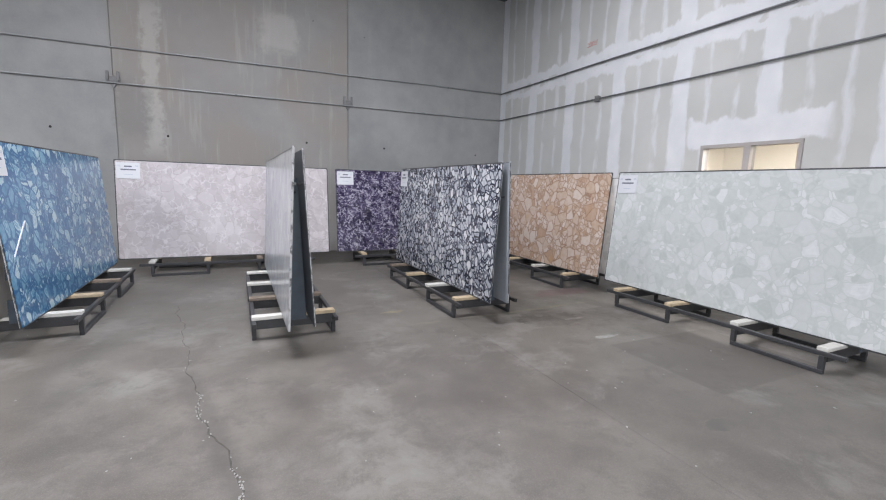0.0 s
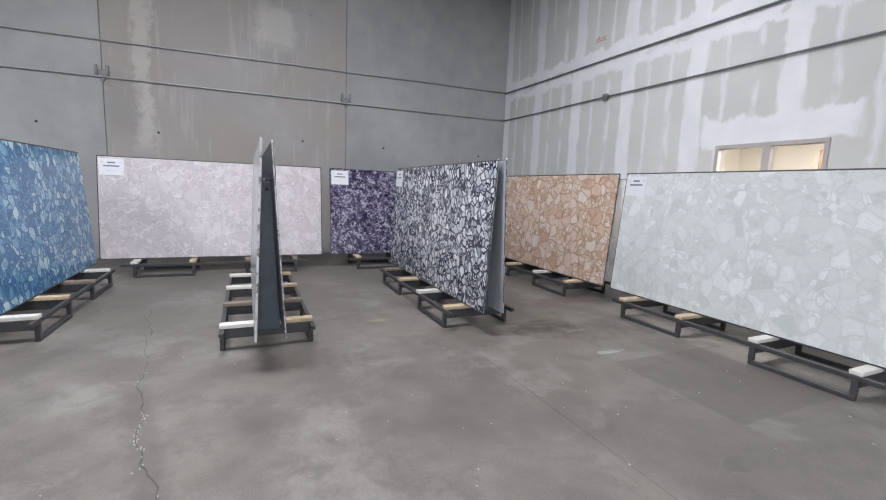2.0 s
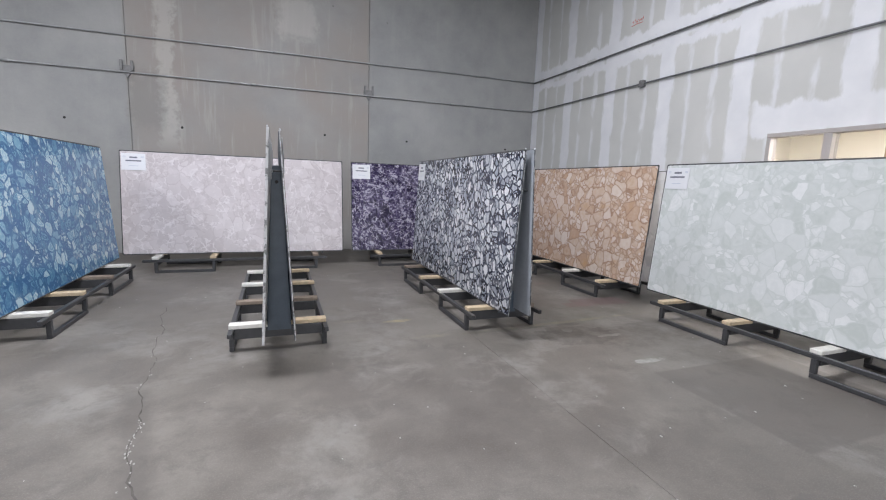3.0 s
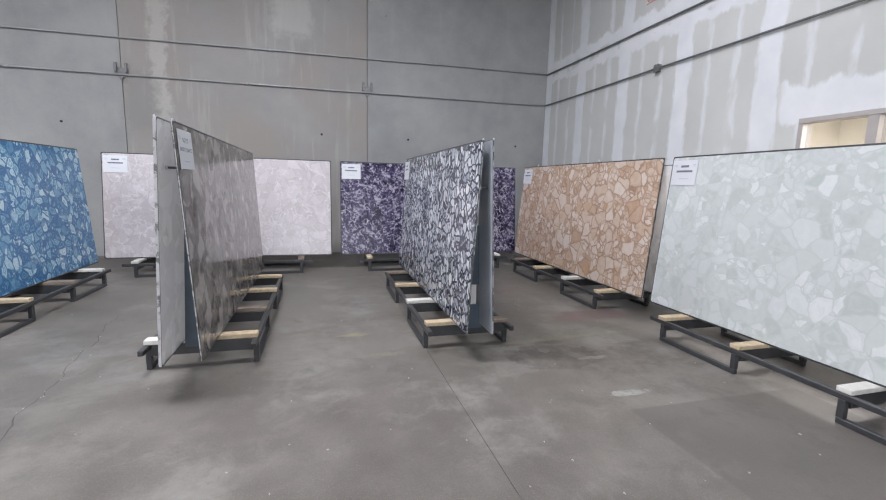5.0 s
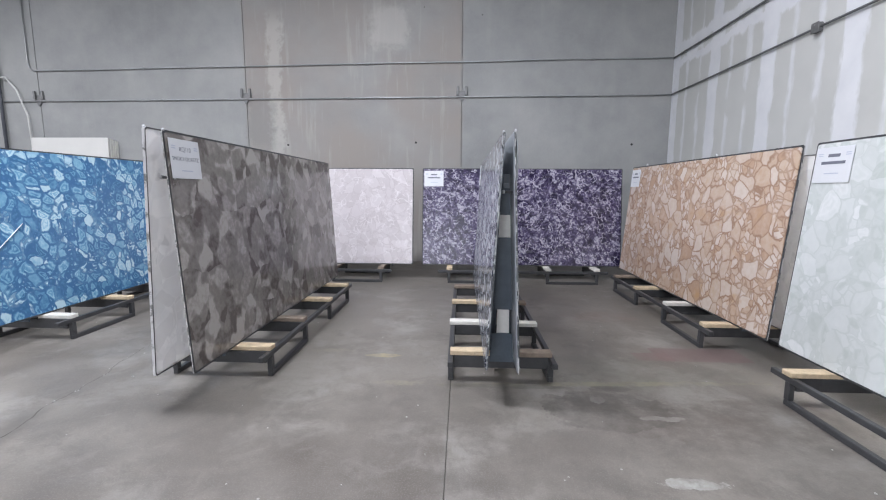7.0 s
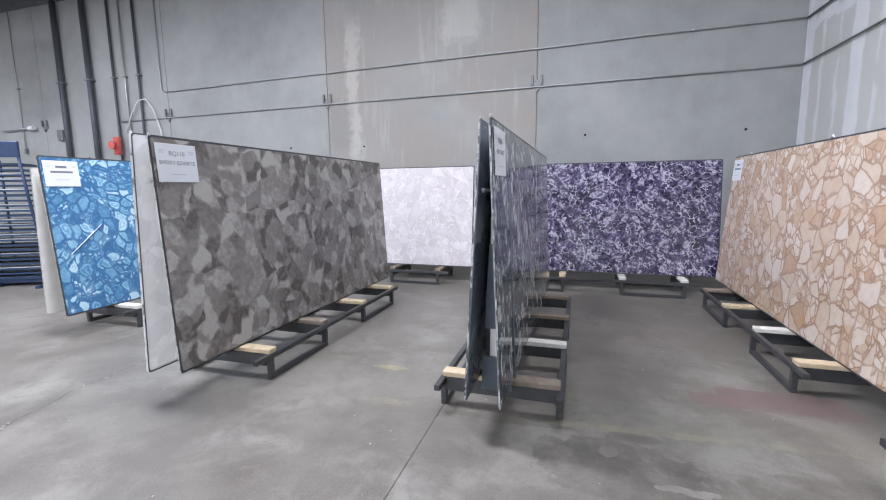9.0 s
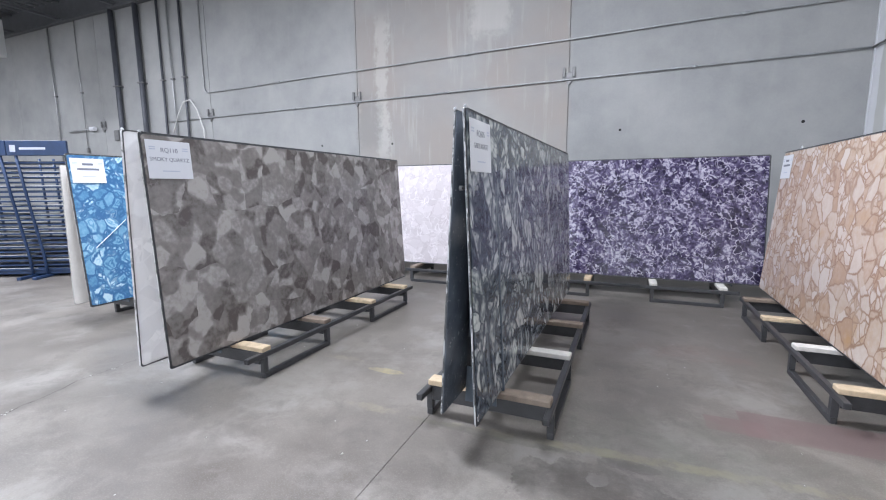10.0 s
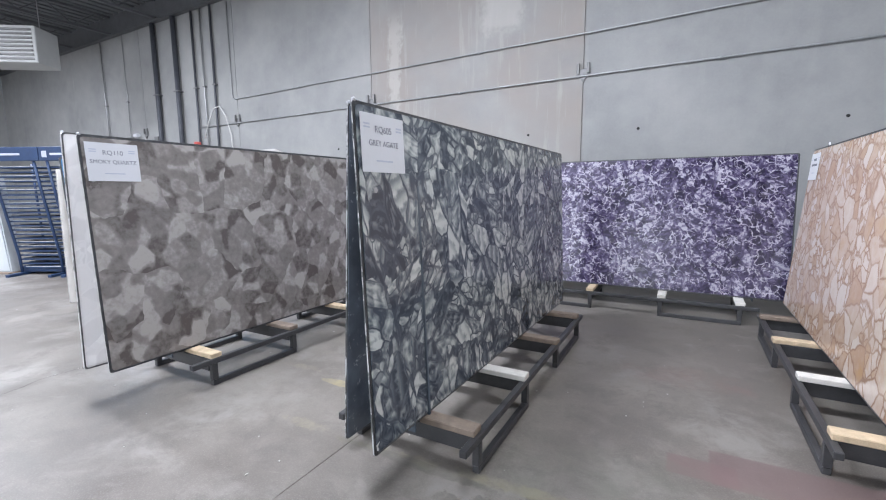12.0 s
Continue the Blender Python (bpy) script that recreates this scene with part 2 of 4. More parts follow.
M_CONDUITGREY = simple("dull_conduit", (0.16, 0.165, 0.17), 0.5, 0.3, 0.2, 20, 0.05)
M_PIPE = simple("dark_pipe", (0.085, 0.09, 0.105), 0.5, 0.2, 0.25, 9, 0.1)
M_BOX = simple("junction_box_steel", (0.22, 0.22, 0.22), 0.5, 0.5, 0.3, 20, 0.1)
M_FRAME = simple("window_frame_paint", (0.43, 0.40, 0.385), 0.5, 0, 0.08, 10, 0.05)
M_CREAM = simple("cream_paint", (0.80, 0.775, 0.715), 0.8, 0, 0.04, 3, 0.05)
M_DARKWOOD = simple("brown_cabinet", (0.20, 0.13, 0.09), 0.5, 0, 0.2, 10, 0.1)
M_DECK = simple("roof_deck", (0.16, 0.17, 0.18), 0.7, 0.0, 0.25, 2, 0.1)
M_BEAM = simple("roof_beam", (0.13, 0.135, 0.145), 0.6, 0.0, 0.25, 4, 0.1)
M_UNIT = simple("unit_casing", (0.55, 0.56, 0.55), 0.5, 0.1, 0.08, 4, 0.05)
M_WRAP = simple("plastic_wrap", (0.58, 0.62, 0.65), 0.25, 0, 0.08, 6, 0.6)
M_PORCELAIN = simple("white_porcelain", (0.70, 0.69, 0.66), 0.35, 0, 0.05, 4, 0.02)
M_PLAIN = simple("painted_wall", (0.50, 0.50, 0.49), 0.85, 0, 0.1, 2, 0.1)
M_HOLE = simple("hole_dark", (0.02, 0.02, 0.02), 0.9, 0, 0.1, 8, 0.0)
M_CRACK = simple("crack_dark", (0.12, 0.11, 0.10), 0.9, 0, 0.4, 20, 0.2)
M_CHIP = simple("concrete_flake", (0.46, 0.445, 0.42), 0.8, 0, 0.25, 30, 0.2)
M_RED = simple("red_marker", (0.62, 0.12, 0.10), 0.7, 0, 0.2, 20, 0.0)
M_CABLE = simple("white_cable", (0.7, 0.7, 0.68), 0.5, 0, 0.05, 20, 0.0)
M_LENS, _nt, _b = mat("lamp_diffuser")
_b.inputs["Base Color"].default_value = (0.9, 0.9, 0.9, 1)
_b.inputs["Emission Color"].default_value = (1, 0.985, 0.96, 1)
_b.inputs["Emission Strength"].default_value = 4.0
M_GLASS, _nt, _b = mat("glass")
_b.inputs["Transmission Weight"].default_value = 1.0
_b.inputs["Roughness"].default_value = 0.01
_b.inputs["IOR"].default_value = 1.45
# glowing panel added outside the assumed door, never in view
M_SHINE, _nt, _b = mat("assumed_door_glow")
_b.inputs["Emission Color"].default_value = (0.9, 0.95, 1, 1)
_b.inputs["Emission Strength"].default_value = 2.0


def axis(nt, i):
    s = nd(nt, "ShaderNodeSeparateXYZ")
    put(nt, s.inputs[0], coords(nt))
    return s.outputs[i]


def near(nt, x, at, half, soft):
    """1 within half of at, fading out over soft."""
    d = math_(nt, "ABSOLUTE", math_(nt, "SUBTRACT", x, at))
    n = nd(nt, "ShaderNodeMapRange")
    n.interpolation_type = "SMOOTHSTEP"
    put(nt, n.inputs[0], d)
    n.inputs[1].default_value, n.inputs[2].default_value, n.inputs[3].default_value, n.inputs[4].default_value = half, half + soft, 1.0, 0.0
    return n.outputs[0]


def concrete_wall():
    m, nt, b = mat("concrete_wall")
    v = coords(nt)
    x, z = axis(nt, 0), axis(nt, 2)
    n_big, n_mid, n_fine = noise_(nt, v, 0.55, 4), noise_(nt, v, 3.0, 6, 0.6), noise_(nt, v, 40, 4)
    f = math_(nt, "ADD", math_(nt, "MULTIPLY", n_big, 0.6), math_(nt, "ADD", math_(nt, "MULTIPLY", n_mid, 0.3), math_(nt, "MULTIPLY", n_fine, 0.1)))
    c = ramp(nt, f, [(0.32, (0.27, 0.275, 0.275)), (0.5, (0.34, 0.345, 0.34)), (0.68, (0.41, 0.41, 0.40))])
    # brown-tinted older cast panel between two joints
    wx = math_(nt, "ADD", x, math_(nt, "MULTIPLY", math_(nt, "SUBTRACT", n_mid, 0.5), 0.1))
    panel = near(nt, wx, 0.59, 2.08, 0.12)
    tint = math_(nt, "MULTIPLY", panel, ramp(nt, noise_(nt, v, 0.9, 4), [(0.3, 0.25), (0.65, 0.95)]))
    c = mix(nt, tint, c, (0.345, 0.312, 0.285))
    # run-down streaks, pale
    sv = coords(nt, (5.0, 1.0, 0.45))
    st = ramp(nt, noise_(nt, sv, 1.6, 5, 0.65), [(0.55, 0.0), (0.72, 1.0)])
    c = mix(nt, math_(nt, "MULTIPLY", math_(nt, "MULTIPLY", st, 0.45), math_(nt, "ADD", math_(nt, "MULTIPLY", panel, 0.8), 0.2)), c, (0.50, 0.49, 0.46))
    edge_n = math_(nt, "MULTIPLY", math_(nt, "SUBTRACT", noise_(nt, v, 6.0, 5, 0.65), 0.5), 0.5)
    run = math_(nt, "MULTIPLY", near(nt, math_(nt, "ADD", x, edge_n), -0.95, 0.07, 0.12), near(nt, z, 3.4, 1.1, 0.5))
    c = mix(nt, math_(nt, "MULTIPLY", run, 0.55), c, (0.55, 0.54, 0.51))
    pt = math_(nt, "MULTIPLY", near(nt, math_(nt, "ADD", x, edge_n), 1.35, 0.24, 0.2), near(nt, math_(nt, "ADD", z, edge_n), 4.55, 0.22, 0.25))
    c = mix(nt, math_(nt, "MULTIPLY", pt, 0.55), c, (0.54, 0.53, 0.50))
    drk = math_(nt, "MULTIPLY", near(nt, math_(nt, "ADD", x, edge_n), -1.25, 0.2, 0.15), near(nt, math_(nt, "ADD", z, edge_n), 2.75, 0.35, 0.25))
    c = mix(nt, math_(nt, "MULTIPLY", drk, 0.5), c, (0.24, 0.235, 0.225))
    put(nt, b.inputs["Base Color"], c)
    b.inputs["Roughness"].default_value = 0.75
    bump(nt, b, f, 0.25, 0.02)
    return m


def drywall():
    """Grey board paper with white joint compound on seams and screw rows."""
    m, nt, b = mat("taped_drywall")
    v = coords(nt)
    y, z = axis(nt, 1), axis(nt, 2)
    ragged = math_(nt, "MULTIPLY", math_(nt, "SUBTRACT", noise_(nt, coords(nt, (1, 1, 0.35)), 5.5, 4, 0.6), 0.5), 0.22)
    rag2 = math_(nt, "MULTIPLY", math_(nt, "SUBTRACT", noise_(nt, coords(nt, (1, 1.2, 0.5)), 3.1, 5, 0.6), 0.5), 0.35)
    yy, zz = math_(nt, "ADD", y, ragged), math_(nt, "ADD", z, rag2)
    PITCH = 1.28
    dj = math_(nt, "ABSOLUTE", math_(nt, "SUBTRACT", math_(nt, "FLOORED_MODULO", math_(nt, "SUBTRACT", yy, 5.19 - PITCH / 2), PITCH), PITCH / 2))
    joint = ramp(nt, dj, [(0.12, 1.0), (0.16, 0.0)])
    ds = math_(nt, "ABSOLUTE", math_(nt, "SUBTRACT", math_(nt, "FLOORED_MODULO", math_(nt, "SUBTRACT", yy, 5.19 - PITCH / 6), PITCH / 3), PITCH / 6))
    screws = math_(nt, "MULTIPLY", ramp(nt, ds, [(0.015, 1.0), (0.06, 0.0)]), ramp(nt, noise_(nt, coords(nt, (1, 2.2, 0.9)), 1.5, 3), [(0.40, 0.0), (0.50, 1.0)]))
    hz = near(nt, zz, 3.93, 0.20, 0.06)
    gap = math_(nt, "MULTIPLY", near(nt, zz, 3.90, 0.05, 0.03), ramp(nt, noise_(nt, v, 2.0, 2), [(0.5, 0.0), (0.56, 0.8)]))
    hz = math_(nt, "MULTIPLY", hz, math_(nt, "SUBTRACT", 1.0, gap))
    hz2 = near(nt, zz, 1.2, 0.16, 0.06)
    head = math_(nt, "MULTIPLY", near(nt, yy, 4.1, 0.85, 0.12), near(nt, zz, 2.42, 0.16, 0.06))
    hz = math_(nt, "MAXIMUM", hz, head)
    k = math_(nt, "MAXIMUM", math_(nt, "MAXIMUM", joint, math_(nt, "MULTIPLY", screws, 0.75)), math_(nt, "MAXIMUM", hz, hz2))
    paper = ramp(nt, noise_(nt, v, 1.3, 5), [(0.3, (0.55, 0.555, 0.535)), (0.7, (0.62, 0.62, 0.60))])
    mud = ramp(nt, noise_(nt, v, 3.0, 5), [(0.3, (0.71, 0.72, 0.745)), (0.7, (0.79, 0.795, 0.815))])
    put(nt, b.inputs["Base Color"], mix(nt, k, paper, mud))
    b.inputs["Roughness"].default_value = 0.85
    bump(nt, b, k, 0.15, 0.004)
    return m


def turned_flat(nt, angle, stretch):
    t = nd(nt, "ShaderNodeTexCoord")
    m = nd(nt, "ShaderNodeMapping")
    m.vector_type = "TEXTURE"
    m.inputs["Rotation"].default_value = (0, 0, radians(angle))
    m.inputs["Scale"].default_value = tuple(1 / q for q in stretch)
    nt.links.new(t.outputs["Object"], m.inputs[0])
    return m.outputs[0]


def concrete_floor():
    m, nt, b = mat("concrete_floor")
    v = coords(nt)
    x, y = axis(nt, 0), axis(nt, 1)
    big, mid, fine = noise_(nt, v, 0.45, 4), noise_(nt, v, 2.2, 7, 0.65), noise_(nt, v, 45, 3)
    f = math_(nt, "ADD", math_(nt, "MULTIPLY", big, 0.5), math_(nt, "ADD", math_(nt, "MULTIPLY", mid, 0.42), math_(nt, "MULTIPLY", fine, 0.08)))
    c = ramp(nt, f, [(0.38, (0.116, 0.102, 0.089)), (0.5, (0.172, 0.155, 0.137)), (0.62, (0.24, 0.219, 0.195))])
    # pale scuffs and worn patches, dark tyre and water blots
    sv = warp(nt, v, 1.7, 0.35)
    sm = ramp(nt, noise_(nt, sv, 1.15, 8, 0.68), [(0.52, 0.0), (0.66, 0.65)])
    c = mix(nt, sm, c, (0.295, 0.278, 0.257))
    blot = ramp(nt, noise_(nt, sv, 3.6, 8, 0.74), [(0.50, 0.0), (0.64, 0.65)])
    c = mix(nt, blot, c, (0.122, 0.109, 0.097))
    # short scrape marks running with the traffic
    sc = ramp(nt, noise_(nt, turned_flat(nt, 24, (1.2, 7.0, 1)), 2.6, 6, 0.7), [(0.63, 0.0), (0.72, 0.45)])
    c = mix(nt, math_(nt, "MULTIPLY", sc, ramp(nt, mid, [(0.45, 0.0), (0.6, 1.0)])), c, (0.34, 0.325, 0.30))
    grain = noise_(nt, v, 120, 2)
    c = mix(nt, ramp(nt, grain, [(0.5, 0.0), (0.75, 0.35)]), c, (0.30, 0.285, 0.265))
    dk = ramp(nt, noise_(nt, warp(nt, v, 0.9, 0.5), 0.8, 6, 0.66), [(0.54, 0.0), (0.74, 0.5)])
    c = mix(nt, dk, c, (0.118, 0.106, 0.095))
    n6 = math_(nt, "MULTIPLY", math_(nt, "SUBTRACT", noise_(nt, v, 7.0, 5, 0.65), 0.5), 0.18)
    xn, yn = math_(nt, "ADD", x, n6), math_(nt, "ADD", y, n6)

    worn = ramp(nt, noise_(nt, v, 4.5, 6, 0.7), [(0.38, 0.1), (0.6, 1.0)])

    def stain(c, cx, cy, hx, hy, soft, amount, color, wobble=True):
        k = math_(nt, "MULTIPLY", near(nt, xn if wobble else x, cx, hx, soft), near(nt, yn if wobble else y, cy, hy, soft))
        k = math_(nt, "MULTIPLY", k, worn) if wobble else k
        return mix(nt, math_(nt, "MULTIPLY", k, amount), c, color)

    def blob(c, cx, cy, rx, ry, soft, amount, color, wob=1.0, tilt=0.0):
        """An irregular rounded stain."""
        yt = math_(nt, "SUBTRACT", y, math_(nt, "MULTIPLY", math_(nt, "SUBTRACT", x, cx), tilt))
        a = math_(nt, "POWER", math_(nt, "ABSOLUTE", math_(nt, "DIVIDE", math_(nt, "SUBTRACT", x, cx), rx)), 2.0)
        d = math_(nt, "POWER", math_(nt, "ABSOLUTE", math_(nt, "DIVIDE", math_(nt, "SUBTRACT", yt, cy), ry)), 2.0)
        q = math_(nt, "ADD", math_(nt, "ADD", a, d), math_(nt, "MULTIPLY", math_(nt, "SUBTRACT", noise_(nt, v, 5.0 if rx > 0.4 and ry > 0.1 else 11.0, 8, 0.66), 0.5), 3.6 * wob))
        k = ramp(nt, math_(nt, "DIVIDE", q, 2.0), [(0.5 - soft, 1.0), (0.5, 0.0)])
        return mix(nt, math_(nt, "MULTIPLY", math_(nt, "MULTIPLY", k, worn), amount), c, color)

    # repainted square by the white slab
    c = stain(c, 4.5, 2.85, 0.72, 0.56, 0.03, 0.5, (0.112, 0.096, 0.086), False)
    # old spill with a sharp outline, running out towards the drywall
    c = blob(c, 4.55, 4.28, 0.95, 0.34, 0.30, 0.65, (0.105, 0.088, 0.075))
    c = blob(c, 3.72, 4.38, 0.46, 0.27, 0.05, 0.75, (0.098, 0.087, 0.077), 0.6)
    c = blob(c, 3.85, 4.70, 0.16, 0.05, 0.05, 0.7, (0.095, 0.083, 0.075), 0.7)
    c = blob(c, 4.55, 3.75, 0.8, 0.45, 0.4, 0.4, (0.115, 0.10, 0.088))
    # reddish paint
    c = stain(c, 4.88, 5.42, 0.38, 0.15, 0.02, 0.7, (0.165, 0.112, 0.108), False)
    c = stain(c, 4.45, 5.36, 0.15, 0.08, 0.02, 0.7, (0.175, 0.12, 0.115), False)
    c = blob(c, 4.35, 6.6, 0.5, 0.25, 0.4, 0.35, (0.21, 0.135, 0.12))
    # greenish wash, worn yellow line and yellow scraps
    c = blob(c, 4.2, 5.0, 0.9, 0.35, 0.4, 0.35, (0.165, 0.168, 0.135))
    c = blob(c, 3.9, 4.78, 1.3, 0.05, 0.4, 0.5, (0.28, 0.26, 0.165), 1.1, 0.06)
    c = blob(c, 3.1, 4.70, 0.5, 0.04, 0.2, 0.7, (0.11, 0.105, 0.085), 0.6)
    c = blob(c, 2.08, 5.26, 0.17, 0.045, 0.1, 0.75, (0.37, 0.31, 0.16), 0.5)
    c = blob(c, 1.6, 5.36, 0.2, 0.05, 0.4, 0.4, (0.33, 0.29, 0.20), 1.2)
    c = blob(c, 2.3, 4.72, 0.2, 0.05, 0.4, 0.45, (0.31, 0.28, 0.20), 1.2)
    # pale scraped scraps of filler
    c = blob(c, 3.92, 3.64, 0.18, 0.045, 0.05, 1.0, (0.40, 0.39, 0.365), 0.9)
    c = blob(c, 3.72, 4.52, 0.05, 0.06, 0.05, 0.6, (0.30, 0.29, 0.27), 1.2)
    c = blob(c, 4.05, 4.28, 0.16, 0.03, 0.1, 0.7, (0.32, 0.30, 0.275), 1.3)
    c = blob(c, 3.3, 2.0, 0.13, 0.075, 0.1, 0.55, (0.10, 0.092, 0.088), 0.5)
    c = blob(c, 2.55, 5.75, 0.4, 0.1, 0.3, 0.5, (0.11, 0.10, 0.09))
    c = blob(c, 1.6, 5.0, 0.6, 0.5, 0.4, 0.35, (0.27, 0.253, 0.232))
    # damp-darkened strip that follows the crack
    cl = math_(nt, "ADD", xn, math_(nt, "MULTIPLY", y, 0.235))
    k = math_(nt, "MULTIPLY", near(nt, cl, 0.965, 0.02, 0.11), near(nt, y, 3.1, 0.9, 0.6))
    c = mix(nt, math_(nt, "MULTIPLY", k, 0.5), c, (0.105, 0.094, 0.084))
    sp = vor(nt, v, 5.0, "F1", "Distance")
    c = mix(nt, math_(nt, "MULTIPLY", math_(nt, "LESS_THAN", sp, 0.035), math_(nt, "GREATER_THAN", mid, 0.53)), c, (0.38, 0.37, 0.35))
    put(nt, b.inputs["Base Color"], c)
    put(nt, b.inputs["Roughness"], ramp(nt, mid, [(0.3, 0.36), (0.7, 0.55)]))
    bump(nt, b, f, 0.12, 0.01)
    return m


M_CONCRETE, M_DRYWALL, M_FLOOR = concrete_wall(), drywall(), concrete_floor()


# ---- mesh helpers ----
def box_into(bm, lo, hi, bevel=0.0, m=None):
    r = bmesh.ops.create_cube(bm, size=1.0)
    vs = r["verts"]
    lo, hi = Vector(lo), Vector(hi)
    for v in vs:
        v.co = Vector(((lo + hi) / 2)[i] + v.co[i] * (hi - lo)[i] for i in range(3))
    if bevel:
        es = list({e for v in vs for e in v.link_edges})
        r = bmesh.ops.bevel(bm, geom=es, offset=bevel, segments=1, affect="EDGES")
        vs = list({v for f in r["faces"] for v in f.verts} | {v for v in vs if v.is_valid})
    if m is not None:
        bmesh.ops.transform(bm, matrix=m, verts=vs)
    return vs


def box(lo, hi, bevel=0.0, m=None):
    bm = bmesh.new()
    box_into(bm, lo, hi, bevel, m)
    return bm


def tube(points, r, sides=8):
    """A round bar through the points."""
    bm = bmesh.new()
    rings = []
    pts = [Vector(p) for p in points]
    for i, p in enumerate(pts):
        d = (pts[min(i + 1, len(pts) - 1)] - pts[max(i - 1, 0)]).normalized()
        q = d.to_track_quat("Z", "Y")
        rings.append([bm.verts.new(p + q @ Vector((r * math.cos(2 * math.pi * k / sides), r * math.sin(2 * math.pi * k / sides), 0))) for k in range(sides)])
    for a, b in zip(rings, rings[1:]):
        for k in range(sides):
            f = bm.faces.new((a[k], a[(k + 1) % sides], b[(k + 1) % sides], b[k]))
            f.smooth = True
    bm.faces.new(rings[0][::-1])
    bm.faces.new(rings[-1])
    return bm


def bar(p, q, w, h, bevel=0.004):
    """A square-section bar from p to q."""
    p, q = Vector(p), Vector(q)
    d = q - p
    m = Matrix.Translation(p) @ d.to_track_quat("Z", "Y").to_matrix().to_4x4()
    return box((-w / 2, -h / 2, 0), (w / 2, h / 2, d.length), bevel, m)


def prism(outline, y0, y1, bevel=0.0):
    """An outline in x, z drawn out along y."""
    bm = bmesh.new()
    a = [bm.verts.new((x, y0, z)) for x, z in outline]
    f = bm.faces.new(a)
    r = bmesh.ops.extrude_face_region(bm, geom=[f])
    bmesh.ops.translate(bm, vec=(0, y1 - y0, 0), verts=[g for g in r["geom"] if isinstance(g, bmesh.types.BMVert)])
    if bevel:
        bmesh.ops.bevel(bm, geom=[e for e in bm.edges if abs(e.verts[0].co.y - e.verts[1].co.y) < 1e-6], offset=bevel, segments=2, affect="EDGES")
    bmesh.ops.recalc_face_normals(bm, faces=bm.faces)
    return bm


def mesh_of(name, bm, material):
    me = bpy.data.meshes.new(name)
    bm.to_mesh(me)
    bm.free()
    me.materials.append(material)
    return me


def part(name, bm, material, parent, label=""):
    ob = new(name, mesh_of(name, bm, material))
    ob.parent = parent
    if label:
        ob["label"] = label
    return ob


def thing(name, label, category, m, group=""):
    ob = new(name)
    ob.empty_display_size = 0.1
    ob.matrix_world = m
    return tagged(ob, label, category, group)


def setting(name, bm, material, label, category=""):
    return tagged(new(name, mesh_of(name, bm, material)), label, category or name.split("_")[0], kind="structure")


# ---- structure ----
setting("ground", box((X0 - 1, Y0 - 1, -0.4), (X1 + 5, Y1 + 1, -0.22)), M_CRACK, "dark compacted base under the concrete floor", "ground")
setting("floor_1", box((X0 - 0.2, Y0 - 0.2, -0.2), (2.679, Y1 + 0.2, 0.0), 0.001), M_FLOOR, "worn stained grey concrete warehouse floor", "floor")
setting("floor_2", box((2.682, Y0 - 0.2, -0.2), (X1 + 0.2, Y1 + 0.2, 0.0), 0.001), M_FLOOR, "worn stained grey concrete floor beside a saw joint", "floor")

# concrete wall: cast panels with open joints
edges = [X0, -18.63, -14.35, -10.08, -5.81, -1.54, 2.73, X1 + 0.2]
wall_n = setting("wall_north", box((X0, Y1 + 0.03, 0), (X1 + 0.2, Y1 + 0.25, CEIL + 0.3)), M_CONCRETE, "tall grey cast concrete warehouse wall with stains", "wall")
for a, b2 in zip(edges, edges[1:]):
    part("wall_panel", box((a + 0.006, Y1, 0), (b2 - 0.006, Y1 + 0.029, CEIL + 0.3), 0.004), M_CONCRETE, wall_n)

# drywall partition with a two-light window opening
WY0, WYM, WY1, WZ0, WZ1 = 3.43, 4.09, 4.76, 1.15, 2.25
bm = bmesh.new()
for lo, hi in (((X1, Y0, 0), (X1 + 0.15, WY0, CEIL + 0.3)), ((X1, WY1, 0), (X1 + 0.15, Y1, CEIL + 0.3)), ((X1, WY0, 0), (X1 + 0.15, WY1, WZ0)), ((X1, WY0, WZ1), (X1 + 0.15, WY1, CEIL + 0.3))):
    box_into(bm, lo, hi)
setting("wall_east", bm, M_DRYWALL, "unpainted taped grey drywall partition with white joint compound", "wall")
setting("trim", box((X1 - 0.012, Y1 - 0.05, 0), (X1 - 0.002, Y1 - 0.004, CEIL), 0.003), M_CARD, "white corner bead where drywall meets concrete", "trim")
setting("wall_west", box((X0 - 0.2, Y0, 0), (X0, Y1, CEIL + 0.3)), M_CONCRETE, "plain grey concrete end wall", "wall")
# unseen rear wall with an opening for the assumed loading door
bm = bmesh.new()
for lo, hi in (((X0, Y0 - 0.2, 0), (-1.0, Y0, CEIL + 0.3)), ((3.0, Y0 - 0.2, 0), (X1 + 0.15, Y0, CEIL + 0.3)), ((-1.0, Y0 - 0.2, 3.8), (3.0, Y0, CEIL + 0.3))):
    box_into(bm, lo, hi)
setting("wall_south", bm, M_PLAIN, "plain unseen rear wall with an assumed loading door opening", "wall")
setting("backdrop", box((-4, Y0 - 2.3, -0.2), (6, Y0 - 2.2, 5)), M_SHINE, "glowing panel added outside the assumed loading door", "backdrop")

# ceiling: ribbed roof deck
bm = bmesh.new()
n_rib = int((X1 - X0) / 0.3)
for i in range(n_rib + 1):
    xa = X0 + i * 0.3
    box_into(bm, (xa, Y0, CEIL), (xa + 0.18, Y1 + 0.2, CEIL + 0.08))
box_into(bm, (X0, Y0, CEIL + 0.07), (X1 + 0.2, Y1 + 0.2, CEIL + 0.2))
setting("ceiling", bm, M_DECK, "dark ribbed metal roof deck", "ceiling")


